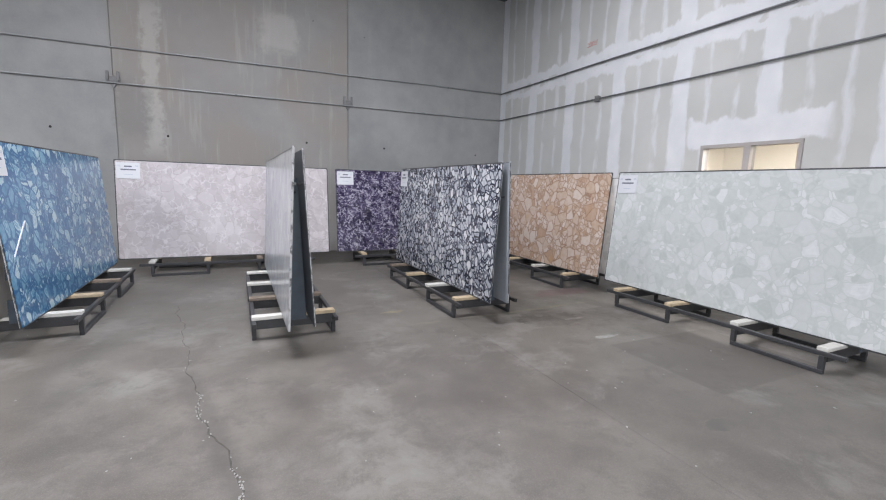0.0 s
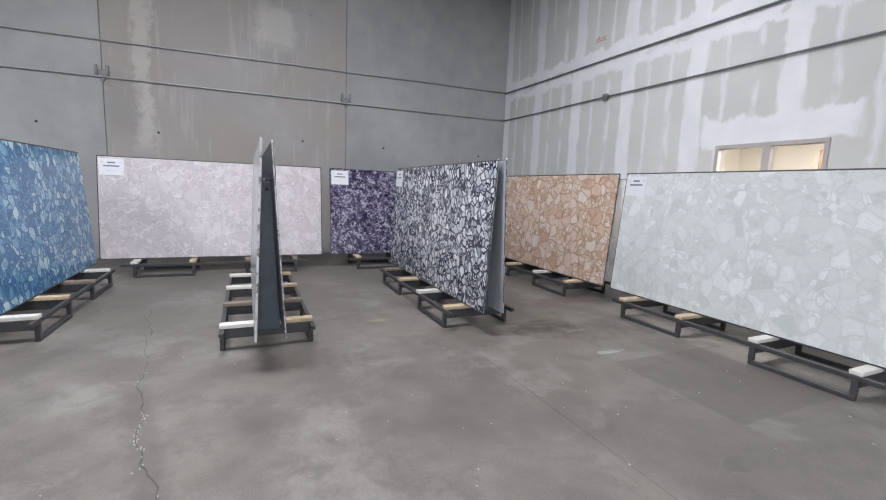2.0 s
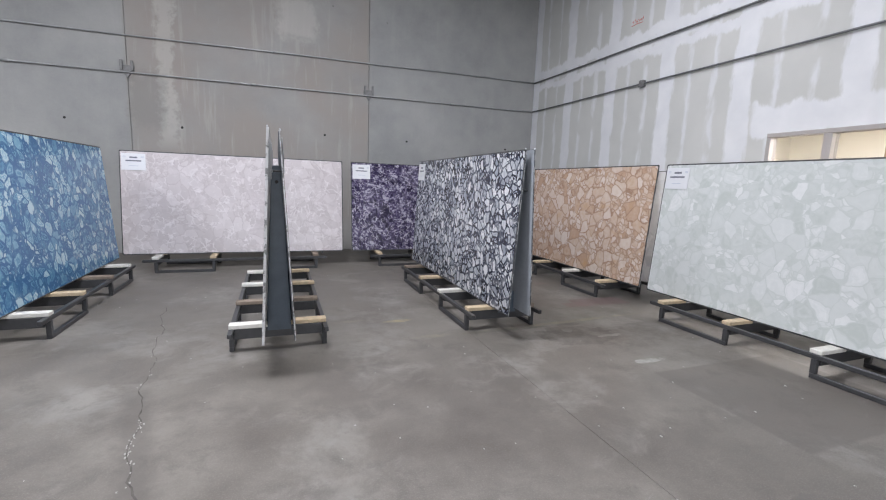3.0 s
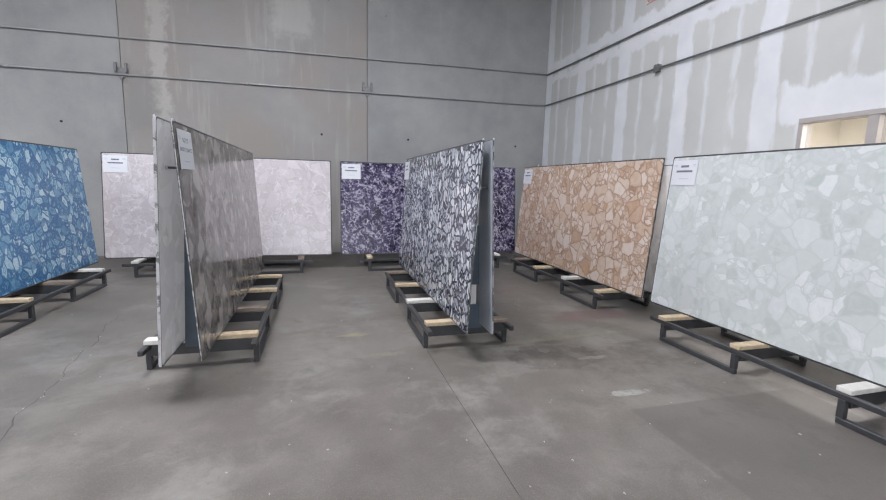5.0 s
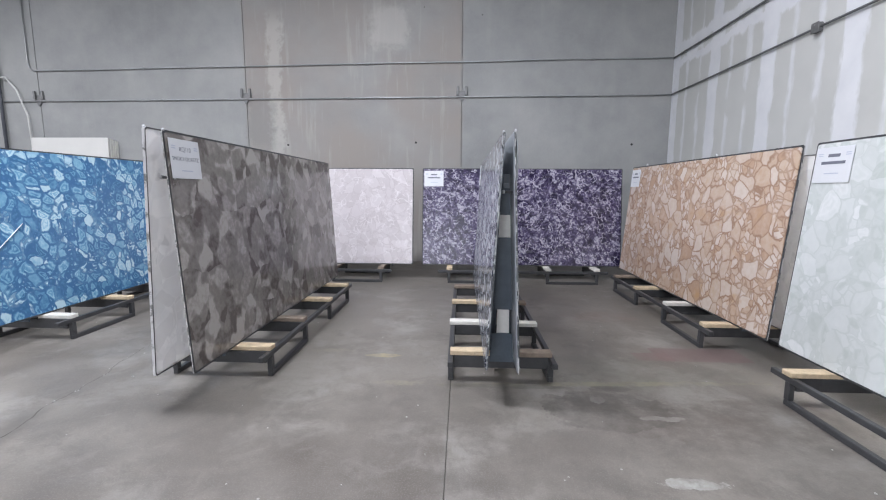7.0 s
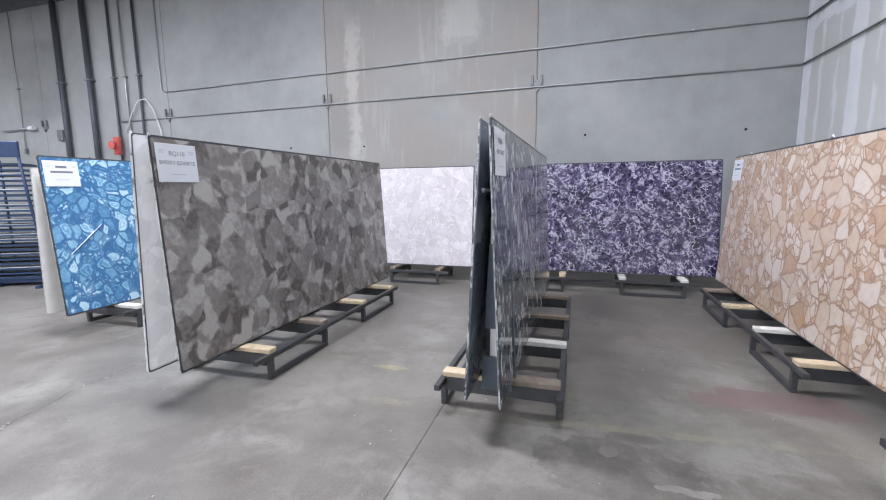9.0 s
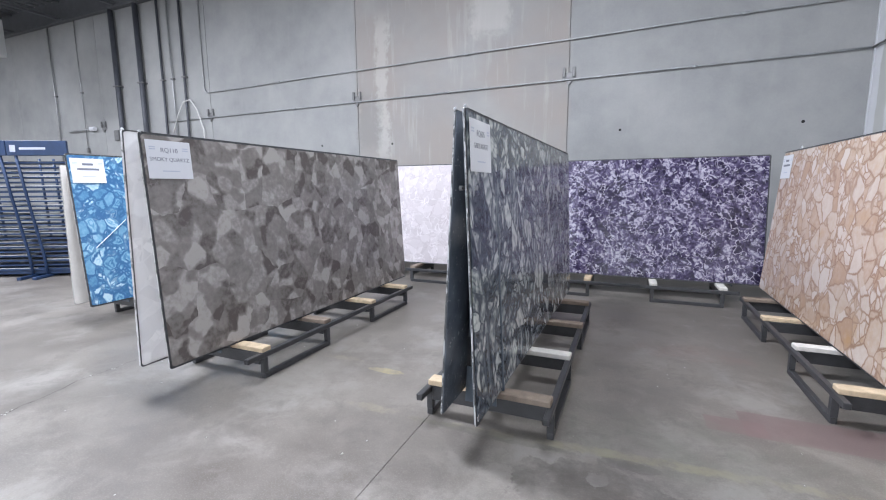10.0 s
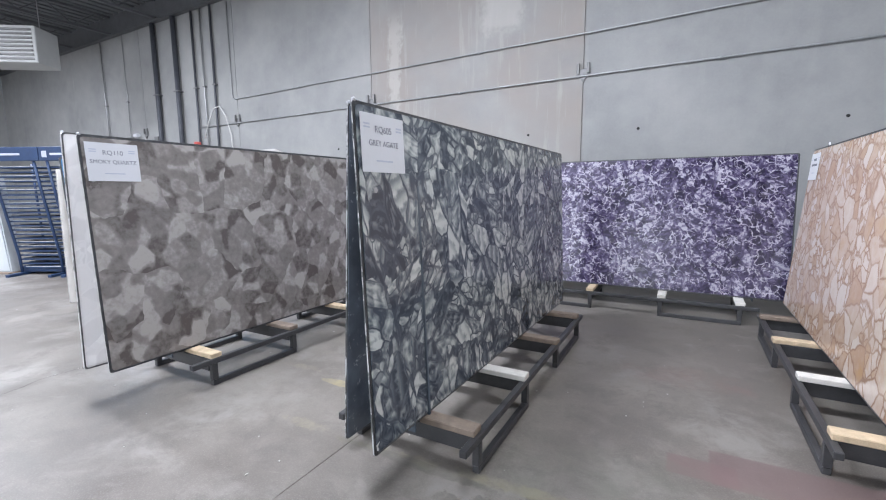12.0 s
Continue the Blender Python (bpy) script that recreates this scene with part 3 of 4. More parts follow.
def roof_joist(x):
    """Open-web steel joist along y."""
    t = thing("roof_joist", "dark steel open-web joist under the roof deck", "joist", pose(x, 0, CEIL - 0.55), "roof joists")
    t["kind"] = "structure"
    part("top_chord", box((-0.05, Y0, 0.48), (0.05, Y1, 0.545), 0.005), M_BEAM, t)
    part("bottom_chord", box((-0.05, Y0, 0.0), (0.05, Y1, 0.06), 0.005), M_BEAM, t)
    bm = bmesh.new()
    k, yy = 0, Y0
    while yy + 0.6 <= Y1:
        za, zb = (0.04, 0.5) if k % 2 else (0.5, 0.04)
        d = Vector((0, 0.6, zb - za))
        m = Matrix.Translation((0, yy, za)) @ d.to_track_quat("Z", "Y").to_matrix().to_4x4()
        box_into(bm, (-0.015, -0.015, 0), (0.015, 0.015, d.length), 0, m)
        yy += 0.6
        k += 1
    part("web", bm, M_BEAM, t)


for jx in (-19, -16.5, -14, -11.5, -9.0, -6.5, -4, -1.5, 1, 3.5, 6):
    roof_joist(jx)
t = thing("ledger_beam", "grey steel ledger angle along the top of the wall", "beam", pose(0, 0, 0))
t["kind"] = "structure"
part("flange", box((X0, Y1 - 0.14, CEIL - 0.62), (X1 - 0.02, Y1 - 0.003, CEIL - 0.56), 0.004), M_BEAM, t)
part("web", box((X0, Y1 - 0.04, CEIL - 0.556), (X1 - 0.02, Y1 - 0.003, CEIL - 0.01), 0.004), M_BEAM, t)

# ceiling lights: assumed fixtures at the lamp spots, out of view
for lx, ly in LAMP_SPOTS:
    t = thing("assumed_ceiling_light", "long white ceiling light fixture, assumed and out of view, lit", "ceiling light", pose(lx, ly, CEIL - 0.6), "ceiling lights")
    part("housing", box((-1.25, -0.33, 0.03), (1.25, 0.33, 0.10), 0.01), M_UNIT, t)
    part("diffuser", box((-1.2, -0.3, 0.0), (1.2, 0.3, 0.028), 0.004), M_LENS, t)
    for sx in (-1, 1):
        part("hanger", tube([(sx, 0, 0.1), (sx, 0, 0.6)], 0.006, 6), M_CONDUIT, t)

# window
win = thing("window_1", "two-light interior window in grey frame, lit room behind", "window", pose(X1, 0, 0))
win["kind"] = "structure"
F = 0.05
fr = part("window_frame", box((-0.02, WY0, WZ1 - F), (0.12, WY1, WZ1), 0.004), M_FRAME, win)
part("sill", box((-0.03, WY0, WZ0), (0.12, WY1, WZ0 + F), 0.004), M_FRAME, win)
for ya, yb in ((WY0, WY0 + F), (WYM - 0.045, WYM + 0.045), (WY1 - F, WY1)):
    part("jamb", box((-0.018, ya, WZ0 + F), (0.118, yb, WZ1 - F - 0.001), 0.004), M_FRAME, win)
for ya, yb in ((WY0 + F, WYM - 0.045), (WYM + 0.045, WY1 - F)):
    p = part("pane", box((0.05, ya, WZ0 + F), (0.056, yb, WZ1 - F)), M_GLASS, win)
    p.visible_shadow = False

# office behind the window
bm = bmesh.new()
for lo, hi in (((10.0, 1.5, 0), (10.1, 6.5, 2.8)), ((6.9, 1.4, 0), (10.0, 1.5, 2.8)), ((6.9, 6.5, 0), (10.0, 6.6, 2.8)), ((6.9, 1.5, 2.72), (10.0, 6.5, 2.8)), ((6.9, 1.5, -0.1), (10.0, 6.5, 0.0))):
    box_into(bm, lo, hi)
setting("wall_office", bm, M_CREAM, "cream painted office room behind the window", "wall")
t = thing("cabinet", "brown wooden cabinet standing in the office", "cabinet", pose(9.7, 5.1, 0))
part("body", box((-0.25, -0.35, 0), (0.25, 0.35, 1.99), 0.01), M_DARKWOOD, t)
part("door", box((-0.272, -0.33, 0.05), (-0.252, -0.005, 1.95), 0.004), M_DARKWOOD, t)
part("door", box((-0.272, 0.005, 0.05), (-0.252, 0.33, 1.95), 0.004), M_DARKWOOD, t)
t = thing("door_frame_post", "dark brown post in the office doorway", "post", pose(9.0, 4.55, 0))
part("post", box((-0.05, -0.05, 0), (0.05, 0.05, 2.35), 0.006), M_DARKWOOD, t)


# ---- conduits, boxes and pipes on the walls ----
def conduit(label, pts, r, material, couplings=()):
    t = thing("conduit", label, "conduit", pose(0, 0, 0), "wall conduits")
    part("pipe", tube(pts, r), material, t)
    for p, q in couplings:
        part("coupling", tube([p, q], r * 1.5), material, t)
    return t


yw = Y1 - 0.03


def zt(x, a, b):
    return a + (b - a) * (x + 5.9) / 12.6


up = lambda x: zt(x, 3.78, 3.95)
lo_ = lambda x: zt(x, 3.19, 3.27)
conduit("thin galvanised conduit running high along the concrete wall", [(-5.95, yw, CEIL - 0.7), (-5.95, yw, 3.9)] + [(-5.92, yw, 3.82), (-5.85, yw, up(-5.85))] + [(x, yw, up(x) + 0.006 * math.sin(x * 1.7)) for x in (-4.5, -3, -1.5, 0, 1.5, 3, 4.5, 6.0, X1 - 0.04)], 0.014, M_CONDUIT,
        [((x - 0.04, yw, up(x)), (x + 0.04, yw, up(x))) for x in (-3.6, 0.9, 5.2)])
conduit("thin galvanised conduit along the concrete wall with junction boxes", [(x, yw, lo_(x) + 0.006 * math.sin(x * 2.1)) for x in (-7.3, -5.8, -4.5, -3, -1.5, 0, 1.5, 3, 4.5, 6.0, X1 - 0.04)], 0.014, M_CONDUIT,
        [((x - 0.04, yw, lo_(x)), (x + 0.04, yw, lo_(x))) for x in (-3.2, 0.5, 4.6)])
xw = X1 - 0.03
conduit("dark thin conduit high along the drywall", [(xw, y, 3.93 + 0.004 * math.sin(y * 2)) for y in (Y1 - 0.05, 9, 7, 5, 3, 1, -2, Y0 + 0.1)], 0.016, M_CONDUITGREY)
conduit("dark thin conduit along the drywall with one junction box", [(xw, y, 3.27 + 0.004 * math.sin(y * 2)) for y in (Y1 - 0.05, 9, 7, 5, 3, 1, -2, Y0 + 0.1)], 0.014, M_CONDUITGREY)


def junction_box(m, w=0.1):
    t = thing("junction_box", "small grey steel junction box on a conduit", "junction box", m, "junction boxes")
    part("body", box((-w / 2, -0.055, -w / 2), (w / 2, 0, w / 2), 0.006), M_BOX, t)
    part("cover", box((-w / 2 - 0.006, -0.061, -w / 2 - 0.006), (w / 2 + 0.006, -0.0555, w / 2 + 0.006), 0.002), M_BOX, t)
    part("screw", tube([(0, -0.061, 0.03), (0, -0.064, 0.03)], 0.006, 6), M_CONDUIT, t)


def wall_bracket(x, z):
    """Lifting-insert pocket with an angle bracket at a panel joint."""
    t = thing("wall_bracket", "small rusty steel bracket at a concrete panel joint", "bracket", pose(x, Y1 - 0.001, z), "panel brackets")
    part("plate", box((-0.11, -0.012, -0.10), (0.11, 0, 0.04), 0.003), M_BOX, t)
    for s in (-0.1, 0.06):
        part("ear", box((s, -0.05, -0.04), (s + 0.04, -0.0125, 0.12), 0.004), M_BOX, t)
    part("foot", prism([(-0.05, -0.105), (0.05, -0.105), (0.0, -0.18)], -0.04, 0.0), M_BOX, t)


for x in (-10.08, -5.81, -1.54, 2.73):
    wall_bracket(x, lo_(x) + 0.08)
junction_box(pose(X1 - 0.001, 6.93, 3.27, 0, 0, 90) @ pose(0, 0, 0, 0, 0, 180))
for x, z in ((-2.5, 2.37), (-0.74, 2.335), (1.83, 2.385), (3.58, 2.37), (6.03, 2.35), (-4.3, 2.36), (-7.0, 2.35), (-8.6, 2.35), (2.0, 4.9), (3.1, 4.75)):
    r = 0.022 if z < 4 else 0.01
    t = thing("anchor_hole", "dark round brace-anchor hole in the concrete wall", "hole", pose(x, Y1 - 0.003, z), "anchor holes")
    part("rim", tube([(0, 0.0, 0), (0, 0.0028, 0)], r, 10), M_HOLE, t)

for x, r, mt, zb in ((-9.15, 0.065, M_PIPE, 0.3), (-8.15, 0.065, M_PIPE, 0.3), (-7.38, 0.03, M_PIPE, 0.3), (-7.03, 0.02, M_CONDUIT, 1.4), (-6.58, 0.03, M_PIPE, 0.4), (-10.9, 0.012, M_CONDUIT, 2.6), (-12.2, 0.02, M_CONDUIT, 2.2)):
    t = thing("riser_pipe", "dark vertical pipe fixed to the concrete wall" if mt is M_PIPE else "thin vertical conduit fixed to the concrete wall", "pipe", pose(x, Y1 - r - 0.03, 0), "riser pipes")
    part("pipe", tube([(0, 0, zb), (0, 0, CEIL - 0.64)], r, 12), mt, t)
    for z in (2.2, 4.2):
        part("strap", box((-r - 0.03, -0.01 - r, z), (r + 0.03, r + 0.03, z + 0.03), 0.003), M_BOX, t)
    part("valve_foot", box((-r - 0.02, -r - 0.02, zb - 0.08), (r + 0.02, r + 0.028, zb + 0.06), 0.01), M_BOX, t)
t = thing("cable_loop", "loose white cable looping down the concrete wall", "cable", pose(-6.2, Y1 - 0.06, 3.2))
part("cable", tube([(-0.95, 0, -0.3), (-0.75, 0, 0.1), (-0.45, -0.03, 0.42), (-0.2, -0.04, 0.45), (0.0, -0.03, 0.2), (0.15, 0, -0.3), (0.17, 0, -0.9)], 0.016, 6), M_CABLE, t)
t = thing("wall_spotlight", "small white lamp on a horizontal wall arm", "lamp", pose(-10.6, Y1, 3.15))
part("arm", tube([(-1.1, -0.05, 0), (0.0, -0.08, 0.03)], 0.018, 8), M_CONDUIT, t)
part("head", tube([(0.0, -0.08, 0.03), (0.05, -0.08, 0.03), (0.14, -0.08, 0.03), (0.2, -0.08, 0.03)], 0.06, 10), M_CARD, t)
t = thing("socket_box", "small brown electrical box on the concrete wall", "electrical box", pose(-9.5, Y1, 2.95))
part("body", box((-0.09, -0.07, -0.14), (0.09, 0, 0.14), 0.01), M_BOX, t)

# red marker scribble on the drywall
t = thing("marker_scribble", "red handwritten marker scribble on drywall", "marking", pose(X1 - 0.003, 7.2, 4.36))
part("stroke", tube([(0, 0.13 - 0.018 * i, 0.03 * math.sin(i * 1.9) + 0.01 * math.sin(i * 5)) for i in range(15)], 0.004, 5), M_RED, t)
part("underline", tube([(0, 0.14, -0.055), (0, 0.0, -0.045), (0, -0.12, -0.055)], 0.005, 5), M_RED, t)


# ---- rack and slabs ----
LEGS = (-1.15, -0.39, 0.38, 1.15)
HW = 0.38


def slab_rack(label, m, end_plate, shift=0.0, top=0.028):
    def at(z):
        return shift * (z - 0.2) / 1.26

    t = thing("slab_rack", label, "slab rack", m, "slab racks")
    for s in (-1, 1):
        part("rail", box((s * HW - 0.02, -1.32, 0.165), (s * HW + 0.02, 1.32, 0.205), 0.004), M_STEEL, t)
        for k in (0, 2):
            part("foot_bar", box((s * HW - 0.02, LEGS[k] - 0.02, 0.0), (s * HW + 0.02, LEGS[k + 1] + 0.02, 0.04), 0.004), M_STEEL, t)
        for y in LEGS:
            part("leg", box((s * HW - 0.02, y - 0.022, 0.0405), (s * HW + 0.02, y + 0.022, 0.1645), 0.003), M_STEEL, t)
    for i, y in enumerate(LEGS):
        part("cross_beam", box((-HW + 0.0205, y - 0.03, 0.11), (HW - 0.0205, y + 0.03, 0.204), 0.004), M_STEEL, t)
        for s in (-1, 1):
            w = random.choice((M_WOOD, M_WOOD, M_WOODPALE, M_WOODPALE, M_WOODDARK))
            d = random.uniform(-0.02, 0.02)
            a, b2 = sorted((s * 0.06, s * (HW + random.uniform(0.0, 0.03))))
            part("wood_strip", box((a, y - 0.045 + d, 0.2055), (b2, y + 0.045 + d, 0.243), 0.005), w, t)
        # leaning uprights meeting under the ridge
        for s in (-1, 1):
            part("upright", bar((s * 0.08, y, 0.2055), (s * top * 0.7 + shift, y, 1.46), 0.02, 0.05), M_NAVY, t)
        part("tie", box((at(0.9) - 0.04, y - 0.02, 0.86), (at(0.9) + 0.04, y + 0.02, 0.92), 0.003), M_NAVY, t)
    part("ridge", box((shift - top, -1.3, 1.46), (shift + top, 1.3, 1.50), 0.004), M_NAVY, t)
    if end_plate == "full":
        part("end_plate", prism([(-0.095, 0.206), (0.095, 0.206), (0.032, 1.57), (-0.032, 1.57)], -1.29, -1.28), M_NAVY, t, "tapered navy steel end plate")
        part("bolt_hole", tube([(0, -1.2915, 1.44), (0, -1.29, 1.44)], 0.014, 10), M_HOLE, t)
    else:
        for za, zb in ((0.206, 0.42), (0.60, 1.12), (1.28, 1.56)):
            wa, wb = (0.095 + (top - 0.095) * (q - 0.2) / 1.3 for q in (za, zb))
            part("end_plate", prism([(at(za) - wa, za), (at(za) + wa, za), (at(zb) + wb, zb), (at(zb) - wb, zb)], -1.29, -1.28), M_NAVY, t)
        for za in (0.42, 1.12):
            part("gusset", prism([(at(za) - top * 1.6, za), (at(za) + top * 1.6, za), (at(za) + top * 1.5, za + 0.18), (at(za) - top * 1.5, za + 0.18)], -1.27, -1.265), M_PALEBACK, t)
    return t


def rounded(w, h, r, n=4):
    pts = []
    for cx, cz, a0 in ((w / 2 - r, r, -90), (w / 2 - r, h - r, 0), (-w / 2 + r, h - r, 90), (-w / 2 + r, r, 180)):
        for i in range(n + 1):
            a = radians(a0 + 90 * i / n)
            pts.append((cx + r * math.cos(a), cz + r * math.sin(a)))
    return pts


def ring_prism(outer, inner, lift, y0, y1):
    """A frame between two outlines in x, z, drawn out along y; the inner one is lifted to sit centred."""
    bm = bmesh.new()
    rows = [[bm.verts.new((x, y, z + dz)) for x, z in o] for o, dz, y in ((outer, 0, y0), (inner, lift, y0), (inner, lift, y1), (outer, 0, y1))]
    n = len(outer)
    for a, b2 in zip(rows, rows[1:] + rows[:1]):
        for k in range(n):
            bm.faces.new((a[k], a[(k + 1) % n], b2[(k + 1) % n], b2[k]))
    bmesh.ops.recalc_face_normals(bm, faces=bm.faces)
    return bm


def text_into(parent, words, size, x, z, y, material):
    c = bpy.data.curves.new("lettering", "FONT")
    c.body, c.size, c.align_x, c.align_y, c.extrude = words, size, "CENTER", "CENTER", 0.0004
    ob = new("tmp", c)
    me = bpy.data.meshes.new_from_object(ob.evaluated_get(bpy.context.evaluated_depsgraph_get()))
    bpy.data.objects.remove(ob)
    me.transform(pose(x, y, z, 90, 0, 0))
    me.materials.append(material)
    o = new("lettering", me)
    o.parent = parent
    return o


def stone_slab(label, bottom, yaw, lean, material, back, edge=None, length=3.27, height=1.57, corner=0.02, card=None, clamps=0, tips=(), clear=False, rim=None):
    """A slab standing on its lower edge: front faces local -y. bottom: middle of the lower edge of the front face. lean: metres that the top goes back."""
    ang = math.degrees(math.asin(lean / height))
    m = pose(*bottom, 0, 0, yaw) @ pose(0, 0, 0, -ang, 0, 0)
    t = thing("stone_slab", label, "stone slab", m, "stone slabs")
    if clear:
        # one clear sheet held in a dark taped edge
        part("face", prism(rounded(length - 0.016, height - 0.016, corner), 0.004, 0.021), material, t).location = (0, 0, 0.008)
        edge_part = part("edge", ring_prism(rounded(length, height, corner), rounded(length - 0.018, height - 0.018, corner), 0.009, 0.0035, 0.0215), edge or M_EDGE, t, "dark taped edge")
    else:
        part("face", prism(rounded(length - 0.03, height - 0.03, corner), 0.004, 0.009), material, t).location = (0, 0, 0.015)
        edge_part = part("backing", prism(rounded(length, height, corner), 0.0095, 0.017), edge or M_EDGE, t, "dark rough resin edge" if not edge else "")
        part("back_sheet", prism(rounded(length - 0.01, height - 0.01, corner), 0.0175, 0.021), back, t).location = (0, 0, 0.005)
    edge_part.data.materials.append(rim or M_RIM)
    for p in edge_part.data.polygons:
        if abs(p.normal.y) < 0.5:
            p.material_index = 1
    if card:
        cx = -length / 2 + 0.03 + 0.155
        cz = height - 0.045 - 0.125
        c = part("label_card", box((cx - 0.155, -0.003, cz - 0.125), (cx + 0.155, -0.0008, cz + 0.125), 0.0), M_CARD, t, "white printed paper label")
        if card == "bars":
            rows = ((0.10, 0.065, 0.022, M_INK), (0.20, 0.015, 0.02, M_INK), (0.12, -0.06, 0.008, M_INKPALE))
        else:
            text_into(c, card[0], 0.042, cx, cz + 0.06, -0.0034, M_INK)
            text_into(c, card[1], 0.036, cx, cz + 0.0, -0.0034, M_INK)
            rows = ((0.12, -0.075, 0.007, M_INKPALE),)
        for w, z, h, mt in rows:
            part("print_bar", box((cx - w / 2, -0.0038, cz + z - h / 2), (cx + w / 2, -0.0031, cz + z + h / 2)), mt, c)
        for sx in (-0.115, 0.115):
            for k in range(2):
                part("print_mark", box((cx + sx - 0.02, -0.0038, cz + 0.062 + k * 0.014), (cx + sx + 0.02, -0.0031, cz + 0.069 + k * 0.014)), M_INKPALE, c)
    for sx in tips:
        part("corner_protector", tube([(sx * (length / 2 - 0.02), 0.009, height - 0.004), (sx * (length / 2 - 0.012), 0.009, height + 0.006), (sx * (length / 2 - 0.003), 0.009, height + 0.001)], 0.006, 8), M_CARD, t, "white plastic corner protector")
    for k in range(clamps):
        px = -length / 2 + length * (k + 0.3) / clamps
        part("protector", tube([(px - 0.02, 0.01, height), (px, 0.01, height + 0.025), (px + 0.025, 0.01, height)], 0.007, 6), M_CARD, t, "white plastic edge protector")
    return t


ZB = 0.2445
RACK = "black steel slab rack with wooden strips, "
slab_rack(RACK + "holding a blue agate slab", pose(-1.38, 6.67, 0), "gap", -0.045, 0.025)
slab_rack(RACK + "holding a smoky quartz slab", pose(0.89, 5.95, 0), "full")
slab_rack(RACK + "holding two agate slabs", pose(3.06, 5.95, 0), "gap")
slab_rack(RACK + "holding an orange slab", pose(5.38, 6.78, 0, 0, 0, 0), "gap", 0.008, 0.018)
slab_rack(RACK + "holding a white quartz slab", pose(5.38, 3.36, 0, 0, 0, 0), "gap", 0.008, 0.018)
slab_rack(RACK + "holding a rose quartz slab", pose(0.33, 8.74, 0, 0, 0, 90), "gap", 0.07, 0.025)
slab_rack(RACK + "holding an amethyst slab", pose(3.71, 8.74, 0, 0, 0, 90), "gap", 0.07, 0.025)

# facing +x: yaw 90; facing -x: yaw -90; facing the walker: yaw 0
stone_slab("bright blue agate slab with white label card, leaning", (-1.25, 6.655, ZB), 90, 0.13, M_BLUE, M_PALEBACK, length=3.33, card="bars")
t_blue = bpy.data.objects["stone_slab"]
# white strip that models a bright reflection on the slab's protective film
part("film_glint", bar((-1.53, -0.0005, 0.60), (-1.19, -0.0005, 0.88), 0.012, 0.002, 0), M_CARD, t_blue, "thin white strip standing in for a film reflection")
stone_slab("plain white slab leaning on the rack's rear", (-1.56, 6.73, ZB), -90, 0.05, M_PORCELAIN, M_PALEBACK, M_EDGE_PALE, 3.48, 1.45, rim=M_EDGE_PALE)
stone_slab("brown-grey smoky quartz slab with rounded corners and label", (1.018, 5.925, ZB - 0.003), 90, 0.09, M_SMOKY, M_DARKBACK, length=3.36, corner=0.02, card=("RQ110", "SMOKY QUARTZ"), tips=(-1,), rim=M_RIMPALE)
stone_slab("pale polished quartz slab with rounded corners", (0.762, 5.885, ZB - 0.003), -90, 0.065, M_PALE, M_PALEBACK, M_EDGE_GREY, 3.38, 1.58, 0.02, tips=(1,), clear=True, rim=M_RIMPALE)
stone_slab("black and white pebble agate slab with label card", (2.915, 5.99, ZB), -90, 0.085, M_BLACKWHITE, M_CHIPBACK, length=3.2, card="bars", tips=(1,))
stone_slab("dark grey banded agate slab with label card", (3.176, 5.957, ZB), 89.1, 0.065, M_GREY, M_GREYBACK, length=3.23, card=("RQ605", "GREY AGATE"), tips=(-1,))
stone_slab("orange and tan agate slab with label card", (5.235, 6.81, ZB), -90, 0.125, M_ORANGE, M_PALEBACK, length=3.38, card="bars", clamps=2)
stone_slab("pale slab leaning on the rear of the rack", (5.60, 6.72, ZB), 90, 0.18, M_PALE, M_PALEBACK, M_EDGE_GREY, 3.46, 1.5, clear=True, rim=M_RIMPALE)
stone_slab("white translucent quartz slab with label card", (5.245, 3.36, ZB), -90, 0.125, M_WHITE, M_PALEBACK, length=3.3, card="bars")
stone_slab("pale pink rose quartz slab with label card", (0.33, 8.605, ZB), 0, 0.17, M_LAV, M_PALEBACK, length=3.27, card="bars")
stone_slab("deep purple amethyst slab with white streaks and label", (3.71, 8.605, ZB), 0, 0.17, M_PURPLE, M_DARKBACK, length=3.2, card="bars")

def clamp_bar(label, m, w):
    t = thing("clamp_bar", label, "clamp", m, "slab clamps")
    part("rod", tube([(-w, 0, 0), (w, 0, 0)], 0.008, 8), M_STEEL, t)
    for s2 in (-1, 1):
        part("nut", tube([(s2 * w, 0, 0), (s2 * (w + 0.015), 0, 0)], 0.014, 6), M_CONDUIT, t)


clamp_bar("black clamp rod bridging two leaning slabs", pose(0.898, 4.3, 1.52), 0.032)
clamp_bar("black clamp rod bridging two leaning slabs", pose(3.06, 4.45, 1.44), 0.032)

# ---- far things ----
def slab_stack():
    t = thing("slab_stack", "stack of tall white porcelain slabs leaning on the wall", "slab stack", pose(-5.1, 10.08, 0) @ pose(0, 0, 0, -3, 0, 0))
    for i in range(5):
        part("slab", box((-0.8 - 0.01 * (i % 2), 0.045 * i, 0.0), (0.8 + 0.012 * i, 0.045 * i + 0.02, 2.46 - 0.012 * i), 0.002), M_PORCELAIN, t)
    for i in range(4):
        part("spacer", box((0.7, 0.045 * i + 0.0205, 0.3), (0.75, 0.045 * i + 0.0445, 2.3)), M_INK, t)


slab_stack()


